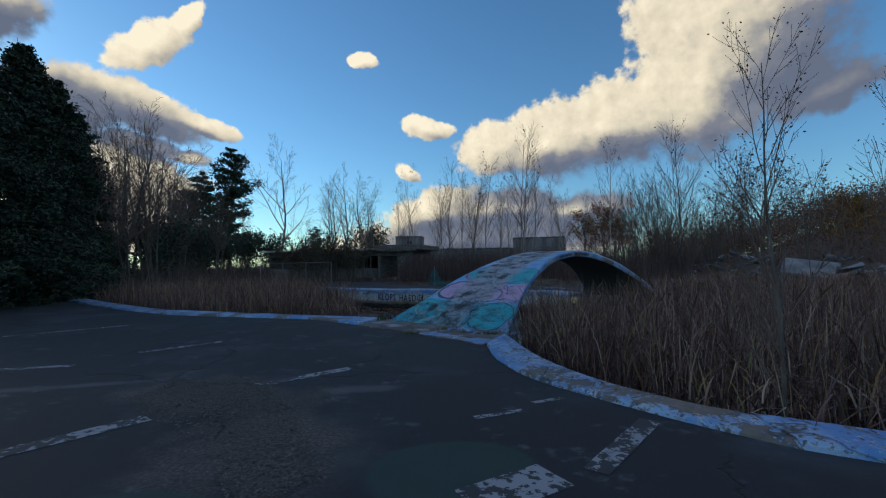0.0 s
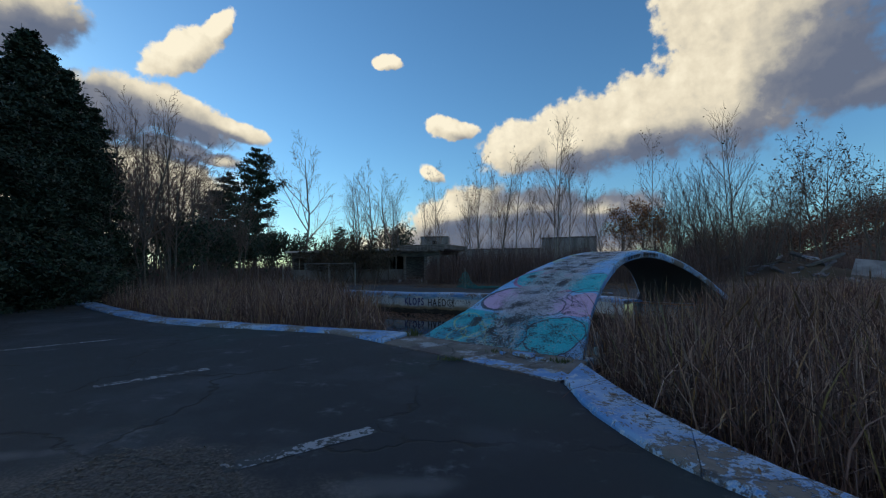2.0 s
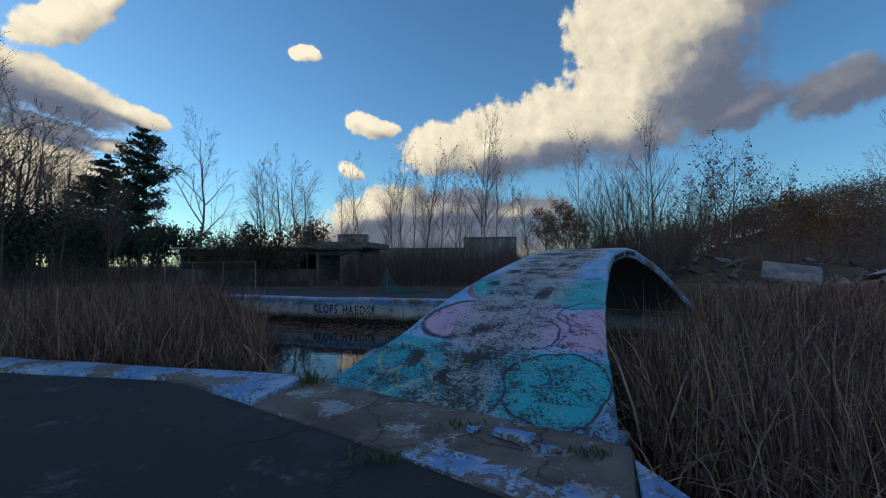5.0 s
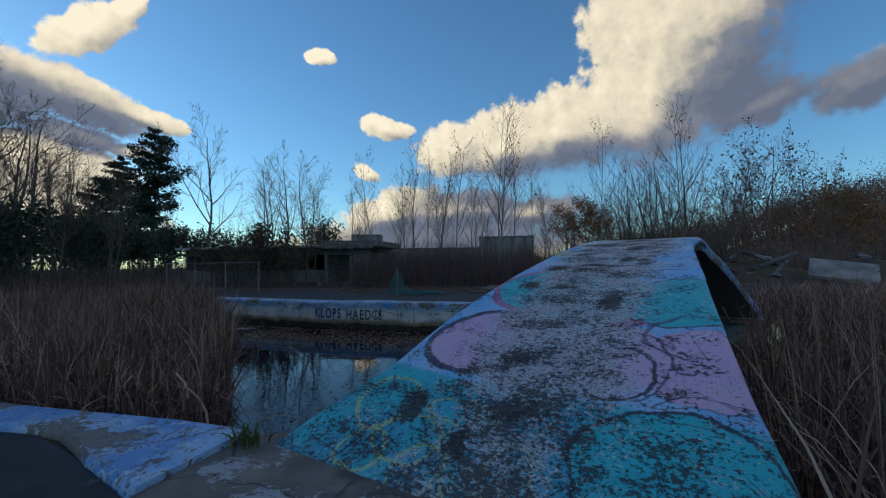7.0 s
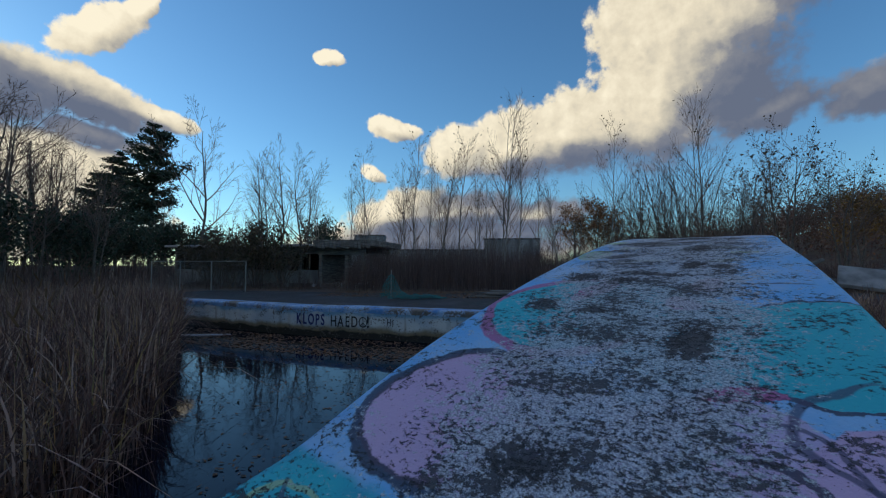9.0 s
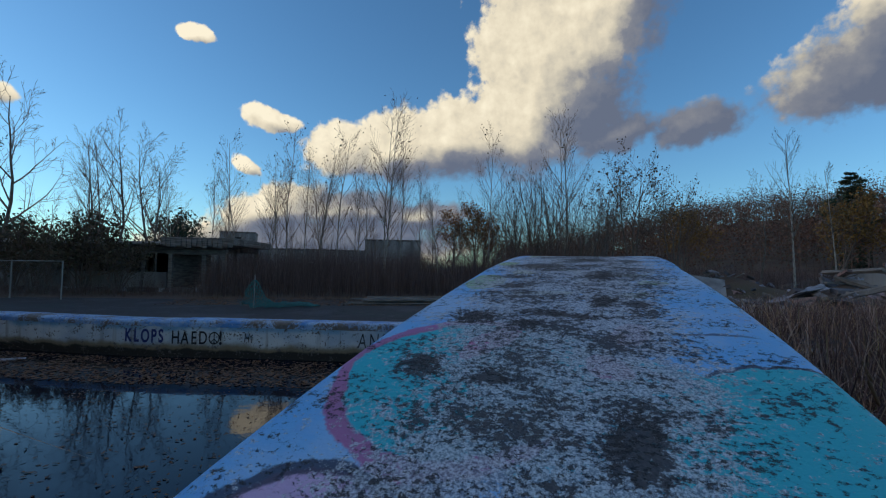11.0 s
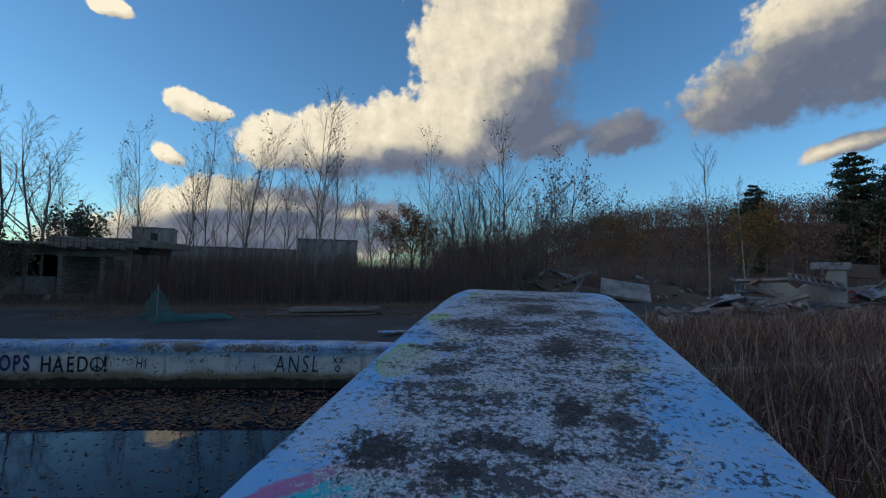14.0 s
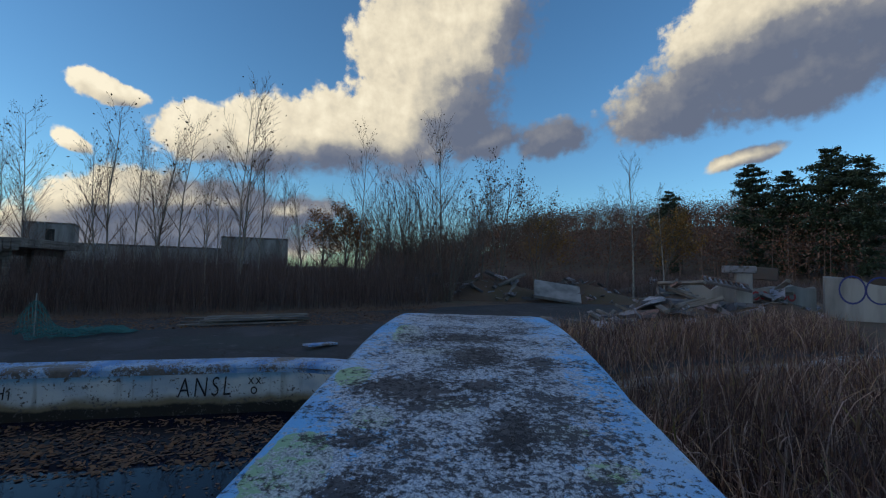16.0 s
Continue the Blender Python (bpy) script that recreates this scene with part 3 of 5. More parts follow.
def tubes(paths, sides):
    """Tapered tubes along polylines of rows (x, y, z, radius)."""
    vs, fs, base = [], [], 0
    ang = np.arange(sides) * 2 * np.pi / sides
    for p in paths:
        p = np.asarray(p)
        d = np.gradient(p[:, :3], axis=0)
        d /= np.linalg.norm(d, axis=1, keepdims=True) + 1e-9
        ref = np.where(np.abs(d[:, 2:3]) > 0.9, [[1.0, 0, 0]], [[0, 0, 1.0]])
        a = np.cross(d, ref)
        a /= np.linalg.norm(a, axis=1, keepdims=True) + 1e-9
        b = np.cross(d, a)
        ring = p[:, None, :3] + p[:, None, 3:4] * (a[:, None] * np.cos(ang)[None, :, None] + b[:, None] * np.sin(ang)[None, :, None])
        vs.append(ring.reshape(-1, 3))
        k = len(p)
        i, j = np.meshgrid(np.arange(k - 1), np.arange(sides), indexing="ij")
        q = base + np.stack([i * sides + j, i * sides + (j + 1) % sides, (i + 1) * sides + (j + 1) % sides, (i + 1) * sides + j], -1)
        fs.append(q.reshape(-1, 4))
        base += k * sides
    return np.concatenate(vs), np.concatenate(fs)


def leaf_quads(points, size, rng, flat=0.0):
    """Small leaves, each one bent quad at a random slant."""
    k = len(points)
    a = rng.normal(size=(k, 3))
    a[:, 2] *= 1 - flat
    a /= np.linalg.norm(a, axis=1, keepdims=True)
    b = np.cross(a, rng.normal(size=(k, 3)))
    b /= np.linalg.norm(b, axis=1, keepdims=True) + 1e-9
    if flat:
        b = b * [1, 1, 1 - flat]
    s = (size * rng.uniform(0.6, 1.4, k))[:, None]
    p = np.asarray(points)
    v = np.stack([p - a * s, p + b * s * 0.55, p + a * s, p - b * s * 0.55], 1).reshape(-1, 3)
    return v, np.arange(4 * k).reshape(-1, 4)


# ---------- ground, deck, pool ----------
IN_RIGHT = [(1.37, 6.92), (1.48, 5.84), (1.70, 5.08), (1.97, 4.56), (2.28, 4.16), (3.02, 3.30), (3.42, 2.92), (3.88, 2.65), (5.6, 1.95), (8.7, 1.15), (13.0, 0.5)]
OUT_RIGHT = [(1.76, 7.85), (2.02, 6.15), (2.32, 5.12), (2.56, 4.56), (2.85, 4.13), (3.39, 3.59), (3.82, 3.34), (4.24, 3.12), (5.82, 2.50), (8.75, 1.82), (13.2, 1.2)]
IN_LEFT = [(-1.45, 9.40), (-2.25, 10.05), (-2.90, 10.50), (-4.90, 11.00), (-7.30, 11.65), (-9.4, 12.7), (-12.5, 14.7), (-17.3, 18.1)]
OUT_LEFT = [(-1.12, 10.40), (-1.95, 10.72), (-2.85, 10.98), (-4.70, 11.55), (-7.00, 12.25), (-9.1, 13.25), (-12.2, 15.3), (-17.0, 18.8)]
FAR_WALL = [(-17.5, 25.0), (-13.5, 27.8), (-8.9, 25.9), (-3.9, 23.5), (-0.9, 22.5), (2.1, 21.4), (4.0, 20.7), (5.0, 19.8), (5.3, 18.6)]
FAR_RIGHT = [(8.0, 16.1), (11.5, 15.8), (15.5, 15.0), (20.0, 14.0), (25.0, 8.5), (24.0, 2.5), (18.0, 0.7), (13.2, 1.2)]
WATER_Z = -0.95

pool_rim = OUT_RIGHT[::-1] + OUT_LEFT + FAR_WALL + FAR_RIGHT[:-1]
wide = [(1500 * math.cos(a), 1500 * math.sin(a)) for a in np.linspace(0, 2 * math.pi, 48, endpoint=False)]
ground = flat_sheet("ground", [wide, pool_rim], -0.03, M["dirt"], "bare brown soil with leaf litter round the pool", "ground")

deck_rim = IN_RIGHT[::-1] + [(0.05, 8.12)] + IN_LEFT + [(-19, 16), (-20, 4), (-19, -14), (18, -14), (18, 0.0)]
deck = flat_sheet("deck", [deck_rim], 0.0, M["asphalt"], "cracked dark asphalt pool deck with worn marks", "deck")
far_rim = [(-13.6, 28.7), (-8.5, 26.8), (-3.6, 24.3), (-0.6, 23.3), (2.4, 22.2), (4.4, 21.5), (5.8, 20.5), (6.5, 19.2), (8.6, 17.0), (12, 16.6), (16, 15.8), (20, 14.8),
           (27, 19), (31, 30), (24, 33), (12, 31.5), (4, 31.5), (-4, 32), (-12, 34)]
far_deck = flat_sheet("deck_far", [far_rim], 0.0, M["asphalt"], "dark asphalt strip on the far side of the pool", "deck")

floor = flat_sheet("pool_floor", [pool_rim], -1.6, M["dirt"], "silted bottom of the abandoned pool", "floor")
water = flat_sheet("water", [pool_rim], WATER_Z, M["water"], "still dark water reflecting the sky", "water")


def coping_run(name, inner, outer, label, step, wall_mat, lip=0.05, slab_mat=None):
    """Coping slabs along a pool edge, with the pool wall under them."""
    a, b = curve_through(inner, 0.4), None
    k = len(a)
    o = np.array(curve_through(outer, 0.4))
    o = np.stack([np.interp(np.linspace(0, 1, k), np.linspace(0, 1, len(o)), o[:, j]) for j in range(2)], 1)
    run = tagged(new(name), label, "coping", kind="structure")
    rng = random.Random(5)
    per = max(2, int(round(step / 0.4)))
    for i in range(0, k - 1, per):
        ids = range(i, min(i + per, k - 1) + 1)
        vs, fs = [], []
        lift = rng.uniform(-0.006, 0.012)
        for j, q in enumerate(ids):
            p0, p1 = a[q], o[q]
            if j == 0:
                p0, p1 = p0 + (a[q + 1] - p0) * 0.02, p1 + (o[q + 1] - p1) * 0.02
            z = lip + lift + rng.uniform(-0.004, 0.004)
            d = (p1 - p0) / np.linalg.norm(p1 - p0)
            w = rng.uniform(-0.02, 0.02)
            prof = [(p0 + d * w, -0.02), (p0 + d * (w + 0.012), z - 0.03), (p0 + d * (w + 0.05), z), (p1 - d * 0.06, z + 0.004), (p1 + d * 0.0, z - 0.02), (p1 + d * 0.02, z - 0.06), (p1 + d * 0.015, -0.12)]
            vs += [(x[0], x[1], zz) for x, zz in prof]
        m = len(ids)
        for j in range(m - 1):
            fs += [(j * 7 + c, (j + 1) * 7 + c, (j + 1) * 7 + c + 1, j * 7 + c + 1) for c in range(6)]
        fs += [tuple(range(7)), tuple(range((m - 1) * 7 + 6, (m - 1) * 7 - 1, -1))]
        solid("coping_slab", vs, fs, slab_mat or M["coping"], run)
    vs, fs = [], []
    for q in range(k):
        vs += [(o[q][0], o[q][1], z) for z in (-0.11, -0.5, -0.9, -1.6)]
    for q in range(k - 1):
        fs += [(q * 4 + c, q * 4 + c + 1, (q + 1) * 4 + c + 1, (q + 1) * 4 + c) for c in range(3)]
    solid("pool_wall", vs, fs, wall_mat, run)
    return run


coping_run("coping_right", IN_RIGHT, OUT_RIGHT, "wide flaking pale blue concrete coping with scribbles", 2.4, M["wall"])
coping_run("coping_left", IN_LEFT, OUT_LEFT, "flaking pale blue coping along the reed bed", 2.4, M["wall"])


def offset_line(points, by):
    p = np.array(points, float)
    d = np.gradient(p, axis=0)
    d /= np.linalg.norm(d, axis=1, keepdims=True)
    return [tuple(q) for q in p + by * np.stack([-d[:, 1], d[:, 0]], 1)]


coping_run("coping_far", offset_line(FAR_WALL, 0.75), FAR_WALL, "white and blue far pool wall with stained lower edge", 1.6, M["wall"])
coping_run("coping_far_right", offset_line(FAR_RIGHT, 0.5), FAR_RIGHT, "broken muddy edge at the overgrown end of the pool", 1.6, M["concrete"], -0.01, M["concrete"])

# apron between the deck and the foot of the bridge
apron_rim = [(1.35, 6.94), (0.05, 8.12), (-1.47, 9.40), (-1.12, 10.42), (-0.6, 10.4), (1.88, 8.1), (1.77, 7.84)]
bm = bmesh.new()
lower = [bm.verts.new((x, y, -0.02)) for x, y in apron_rim]
upper = [bm.verts.new((x + (0.1 - x) * 0.012, y + (9.0 - y) * 0.012, 0.018)) for x, y in apron_rim]
bm.faces.new(upper[::-1])
for i in range(len(apron_rim)):
    j = (i + 1) % len(apron_rim)
    bm.faces.new((lower[i], lower[j], upper[j], upper[i]))
bmesh.ops.recalc_face_normals(bm, faces=bm.faces)
tagged(part("apron", bm, M["concrete"]), "cracked bare concrete apron at the bridge foot", "pavement", kind="structure")
rng = random.Random(8)
edge_strip = curve_through([(1.34, 6.96), (0.75, 7.5), (0.07, 8.11)], 0.3)
apron_lip = tagged(new("apron_edge"), "white flaked painted edge of the apron", "coping", kind="structure")
for i in range(len(edge_strip) - 1):
    a, b = edge_strip[i], edge_strip[i + 1]
    w0, w1 = rng.uniform(0.2, 0.42), rng.uniform(0.2, 0.42)
    nrm = np.array([0.72, 0.69])
    vs = [(*a, 0.0), (*b, 0.0), (*(b + nrm * w1), 0.023), (*(a + nrm * w0), 0.023), (*a, 0.023), (*b, 0.023)]
    solid("paint_edge", vs, [(4, 5, 2, 3), (0, 1, 5, 4)], M["coping"], apron_lip)

# ---------- the arched bridge ----------
bridge = base_at("arched_bridge", pose(0.429, 9.082, 0, 0, 0, -36.35), "hump-backed concrete footbridge covered in faded teal and pink paint", "bridge")
B_MID, B_R, B_TOP, B_THICK = 5.85, 10.4, 1.745, 0.19


def bridge_z(y):
    return B_TOP - B_R + math.sqrt(B_R ** 2 - (y - B_MID) ** 2)


def bridge_side(y, side):
    """How far the edge lies from the middle line: the arch is waisted and flares at its feet."""
    y = min(y, 2 * B_MID - y)
    if side < 0:
        return float(np.interp(y, [-0.1, 0.0, 0.5, 0.95, 1.64, 2.24, 3.09, 3.74, 4.5, B_MID], [1.86, 1.79, 1.50, 1.24, 1.10, 0.97, 0.80, 0.72, 0.67, 0.66]))
    return float(np.interp(y, [-0.1, 0.0, 0.55, 1.0, 1.4, 1.85, 2.4, 2.9, 3.7, 4.2, B_MID], [1.75, 1.69, 1.52, 1.37, 1.26, 1.16, 1.05, 0.97, 0.84, 0.78, 0.75]))


ys = np.linspace(-0.02, 2 * B_MID + 0.02, 90)
us = np.concatenate([[-1.0, -0.985, -0.95], np.linspace(-0.88, 0.88, 15), [0.95, 0.985, 1.0]])
drop = np.concatenate([[0.045, 0.014, 0.003], np.zeros(15), [0.003, 0.014, 0.045]])
vs, fs = [], []
for y in ys:
    z = bridge_z(y)
    for u_, dz in zip(us, drop):
        h = bridge_side(y, u_)
        chip = 0.012 * noise.noise(Vector((u_ * 3, y * 4, 0.3))) if abs(u_) > 0.99 else 0.006 * noise.noise(Vector((u_ * 2, y * 1.5, 2)))
        vs.append((u_ * h + (chip if abs(u_) > 0.99 else 0), y, z - dz + (chip if abs(u_) < 0.99 else 0)))
w = len(us)
for i in range(len(ys) - 1):
    for j in range(w - 1):
        fs.append((i * w + j, i * w + j + 1, (i + 1) * w + j + 1, (i + 1) * w + j))
solid("walking_surface", vs, fs, M["bridge"], bridge, "worn painted concrete with bare grey patches", True)
for side in (-1, 1):
    vs, fs = [], []
    for y in ys:
        h, z = bridge_side(y, side), bridge_z(y)
        sl = (y - B_MID) / B_R
        for t in (0.04, 0.08, B_THICK - 0.03, B_THICK):
            vs.append((side * (h + 0.006 * noise.noise(Vector((y * 5, t * 9, side))) - (0.03 if t == B_THICK else 0)), y, z - t / math.sqrt(1 - sl * sl)))
    for i in range(len(ys) - 1):
        for j in range(3):
            q = (i * 4 + j, (i + 1) * 4 + j, (i + 1) * 4 + j + 1, i * 4 + j + 1)
            fs.append(q if side < 0 else q[::-1])
    solid("edge_face", vs, fs, M["coping"], bridge, "pale blue painted slab edge", True)
vs, fs = [], []
for y in ys:
    h, h2, z = bridge_side(y, 1) - 0.03, bridge_side(y, -1) - 0.03, bridge_z(y)
    sl = (y - B_MID) / B_R
    vs += [(-h2, y, z - B_THICK / math.sqrt(1 - sl * sl)), (0, y, z - B_THICK / math.sqrt(1 - sl * sl)), (h, y, z - B_THICK / math.sqrt(1 - sl * sl))]
for i in range(len(ys) - 1):
    fs += [(i * 3, (i + 1) * 3, (i + 1) * 3 + 1, i * 3 + 1), (i * 3 + 1, (i + 1) * 3 + 1, (i + 1) * 3 + 2, i * 3 + 2)]
solid("soffit", vs, fs, M["soffit"], bridge, "bare dark concrete underside", True)
for y0, yy in ((0.0, 0.45), (2 * B_MID, 2 * B_MID - 0.45)):
    bm = box_bm((3.3, 0.5, 1.6), (0, (y0 + yy) / 2 + (0.05 if y0 == 0 else -0.05), -0.82), 0.02)
    part("abutment", bm, M["wall"], bridge, "stained concrete abutment")
# illegible lettering along the slab edge, as plain bars
rng = random.Random(4)
y = 4.3
while y < 6.4:
    wd = rng.uniform(0.04, 0.09)
    if rng.random() < 0.85:
        h = bridge_side(y, 1) + 0.009
        zz = bridge_z(y)
        hgt = rng.uniform(0.05, 0.085)
        vs = [(h, y, zz - 0.07), (h, y + wd, zz - 0.07), (h, y + wd, zz - 0.07 - hgt), (h, y, zz - 0.07 - hgt)]
        vs += [(a + 0.004, b, c) for a, b, c in vs]
        solid("lettering_bar", vs, [(0, 1, 2, 3), (7, 6, 5, 4), (0, 4, 5, 1), (2, 6, 7, 3)], M["ink"], bridge)
    y += wd + rng.uniform(0.03, 0.06)

# ---------- trees ----------
def grow(rng, start, way, length, radius, depth, spec, paths, tips):
    """A limb and its side shoots; paths[depth] collects rows (x, y, z, radius)."""
    seg = spec["seg"][min(depth, len(spec["seg"]) - 1)]
    p, d, pts = np.array(start, float), np.array(way, float), []
    d /= np.linalg.norm(d)
    for i in range(seg + 1):
        r = radius * (1 - 0.85 * i / seg)
        pts.append((*p, max(r, spec["thin"])))
        d = d + rng.normal(0, spec["bend"], 3) + np.array([0, 0, spec["up"][min(depth, len(spec["up"]) - 1)]])
        d /= np.linalg.norm(d)
        p = p + d * length / seg
    paths[min(depth, 2)].append(pts)
    if depth >= spec["levels"]:
        tips.append(pts[-1][:3])
        tips.append(pts[len(pts) // 2][:3])
        return
    k = spec["kids"][depth]
    for j in range(k):
        f = spec["from"][depth] + (1 - spec["from"][depth]) * (j + rng.uniform(0, 0.9)) / k
        q = f * seg
        i = min(int(q), seg - 1)
        a, b = np.array(pts[i]), np.array(pts[i + 1])
        at = a + (b - a) * (q - i)
        axis = (b - a)[:3] / (np.linalg.norm((b - a)[:3]) + 1e-9)
        out = rng.normal(size=3)
        out -= axis * (out @ axis)
        out /= np.linalg.norm(out) + 1e-9
        sp = spec["spread"][depth]
        kid = axis * math.cos(sp) + out * math.sin(sp)
        grow(rng, at[:3], kid, length * spec["ratio"][depth] * (1.15 - 0.75 * f) * rng.uniform(0.7, 1.2), at[3] * 0.6, depth + 1, spec, paths, tips)


BIRCH = dict(open=0.12, seg=[12, 6, 4], bend=0.03, up=[0.03, 0.06, 0.05], levels=2, kids=[20, 9], ratio=[0.36, 0.42], spread=[0.62, 0.6], thin=0.005, **{"from": [0.3, 0.15]})
OPEN = dict(open=0.22, seg=[9, 7, 5, 3], bend=0.08, up=[0.02, 0.06, 0.03, 0.0], levels=3, kids=[11, 8, 4], ratio=[0.62, 0.45, 0.45], spread=[0.75, 0.7, 0.7], thin=0.008, **{"from": [0.3, 0.2, 0.2]})
SAPLING = dict(open=0.16, seg=[9, 6, 4], bend=0.05, up=[0.03, 0.07, 0.04], levels=2, kids=[22, 8], ratio=[0.36, 0.42], spread=[0.5, 0.5], thin=0.0018, **{"from": [0.25, 0.2]})
SHRUB = dict(open=0.42, seg=[8, 5, 3], bend=0.06, up=[0.03, 0.06, 0.02], levels=2, kids=[11, 6], ratio=[0.42, 0.45], spread=[0.5, 0.6], thin=0.006, **{"from": [0.2, 0.2]})


def tree_mesh(seed, spec, height, radius, stems=1, leaves=0, leaf_size=0.06, lean=0.0, where="all"):
    rng = np.random.default_rng(seed)
    paths, tips = [[], [], []], []
    for s in range(stems):
        ang = rng.uniform(0, 6.28)
        out = (0.0 if stems == 1 else rng.uniform(0.05, spec["open"])) + lean
        grow(rng, (0.12 * (stems > 1) * math.cos(ang), 0.12 * (stems > 1) * math.sin(ang), -0.15), (out * math.cos(ang), out * math.sin(ang), 1.0), height * rng.uniform(0.86, 1.0), radius * rng.uniform(0.7, 1), 0, spec, paths, tips)
    trunk = tubes(paths[0], 6)
    limbs = [tubes(paths[1], 4)] + ([tubes(paths[2], 3)] if paths[2] else [])
    off, vs, fs = 0, [], []
    for v, f in limbs:
        vs.append(v)
        fs.append(f + off)
        off += len(v)
    crown = (np.concatenate(vs), np.concatenate(fs))
    leaf = None
    if leaves:
        t = np.array(tips)
        if where == "top":
            t = t[t[:, 2] > height * 0.55]
        pick = t[rng.integers(0, len(t), leaves)] + rng.normal(0, leaf_size * 2.2, (leaves, 3))
        leaf = leaf_quads(pick, leaf_size, rng)
    return trunk, crown, leaf


def pine_mesh(seed, height, radius, dense=1.0, shape="pine"):
    rng = np.random.default_rng(seed)
    trunk = tubes([[(0.15 * math.sin(z * 0.4), 0.1 * math.sin(z * 0.3 + 1), z, radius * (1.03 - z / height)) for z in np.linspace(-0.2, height, 14)]], 7)
    limbs, pts = [], []
    z = height * (0.14 if shape == "pine" else 0.04)
    while z < height * 0.985:
        f = z / height
        if shape == "pine":
            reach = height * 0.20 * min(1.0, (1.04 - f) * 3.4, 0.6 + f) * rng.uniform(0.6, 1.2)
        else:
            reach = height * 0.25 * (1.04 - f) ** 0.8 * rng.uniform(0.45, 1.3)
        for _ in range(int(rng.integers(4, 7))):
            a = rng.uniform(0, 6.283)
            r = reach * rng.uniform(0.55, 1.1)
            rise = rng.uniform(0.02, 0.28) if shape == "pine" else rng.uniform(-0.45, -0.1)
            row = [(math.cos(a) * r * s + rng.normal(0, 0.04), math.sin(a) * r * s + rng.normal(0, 0.04), z + r * rise * s * (0.6 + 0.6 * s), 0.05 * (1.1 - s) * (1 - f) * 2 + 0.012) for s in np.linspace(0, 1, 5)]
            limbs.append(row)
            row = np.array(row)
            k = int((22 + 62 * r) * dense)
            t = rng.uniform(0.25, 1.05, k)
            q = np.stack([np.interp(t, np.linspace(0, 1, 5), row[:, j]) for j in range(3)], 1)
            spread = 0.10 + 0.10 * r
            q += rng.normal(0, 1, (k, 3)) * [spread, spread, spread * (0.55 if shape == "pine" else 0.45)]
            pts.append(q)
        z += height * (0.042 if shape == "pine" else 0.024) * rng.uniform(0.8, 1.25)
    crown = tubes(limbs, 3)
    needles = leaf_quads(np.concatenate(pts), 0.008 * height + (0.045 if shape == "pine" else 0.0), rng, 0.35)
    return trunk, crown, needles


def plant(name, meshes, mats, m, label, category="tree", grp="", foliage="foliage"):
    root = base_at(name, m, label, category, grp)
    for nm, me, mat in zip(("trunk", "crown", foliage), meshes, mats):
        if me is not None:
            solid(nm, me[0], me[1], mat, root, smooth_=(nm == "trunk"))
    return root


def stand(name, meshes, mats, spots, label, base_h, grp="", category="tree", foliage="foliage", seed=0, z=-0.03):
    """One tree built once and copied to all its spots (x, y, height)."""
    rng = random.Random(seed)
    first = None
    for x, y, h in spots:
        m = pose(x + 0.35, y - 0.35, z, 0, 0, rng.uniform(0, 360)) @ Matrix.Scale(h * rng.uniform(1.0, 1.12) / base_h, 4)
        if first is None:
            first = plant(name, meshes, mats, m, label, category, grp, foliage)
        else:
            c = copy_thing(first, m)
            c.matrix_basis = m
    return first


bark_set = (M["bark"], M["twig"], M["dull_leaf"])
birch_set = (M["birch"], M["twig"], M["dull_leaf"])
BIRCHES = [(-7.6, 49.6, 9.8), (-6.0, 47.9, 10.6), (-3.3, 48.3, 8.6), (-1.4, 42.5, 11.2), (-0.3, 46.6, 10.6), (0.4, 47.6, 11.3), (2.1, 43.6, 11.7), (4.7, 46.5, 9.7), (5.8, 44.4, 12.6), (7.1, 44.2, 12.1),
           (13.8, 42.3, 11.3), (19.4, 39.5, 12.1), (4.0, 50.6, 9.4), (11.2, 49.5, 9.0), (-4.4, 44.0, 7.4), (3.6, 41.5, 8.4), (8.8, 45.5, 9.2), (9.6, 41.0, 7.2), (-2.2, 45.2, 9.2), (12.2, 45.0, 8.0), (1.4, 49.5, 10.4), (6.6, 48.5, 10.8), (16.8, 45.5, 9.6), (-9.4, 47.0, 7.2)]
for i in range(3):
    stand("birch_tree", tree_mesh(11 + i, BIRCH, 10.0, 0.065, 1 + i // 2, 46, 0.07, 0.0, "top"), birch_set, BIRCHES[i::3], "slender bare birch with a few last leaves", 10.0, "birches beyond the pool", seed=i)
stand("bare_tree", tree_mesh(21, OPEN, 10.0, 0.13, 1), bark_set, [(-20.4, 47.1, 13.6), (-11.7, 43.3, 9.8), (-17.6, 48.4, 6.2), (-22.4, 32.1, 9.4), (-27.4, 38.6, 10.4), (37.0, 38.2, 9), (-19.3, 22.5, 8.2), (-24.5, 30.5, 9.0)], "leafless grey tree with upswept branches", 10.0, "bare trees", seed=3)
stand("bare_tree", tree_mesh(22, OPEN, 10.0, 0.14, 2), bark_set, [(-9.4, 41.9, 9.2), (-22.8, 27.2, 8.8), (-20.8, 25.7, 10.6), (-25.9, 34.6, 10.9), (-28.6, 41.5, 10.4)], "leafless grey tree with spreading twigs", 10.0, "bare trees", seed=4)
stand("bare_tree", tree_mesh(23, BIRCH, 10.0, 0.10, 3), bark_set, [(-12.9, 42.8, 9.0), (-21.0, 28.1, 10.6), (-20.8, 24.4, 9.1), (-23.9, 35.9, 8.8), (-25.7, 40.1, 9.5), (-19.6, 26.8, 8.0), (-23.4, 29.6, 9.4), (-26.5, 32.0, 9.8), (-30.5, 37, 10.2), (-22, 38, 7.6), (-18.4, 23.2, 7.2)], "slim leafless trees on several stems", 10.0, "bare trees", seed=5)
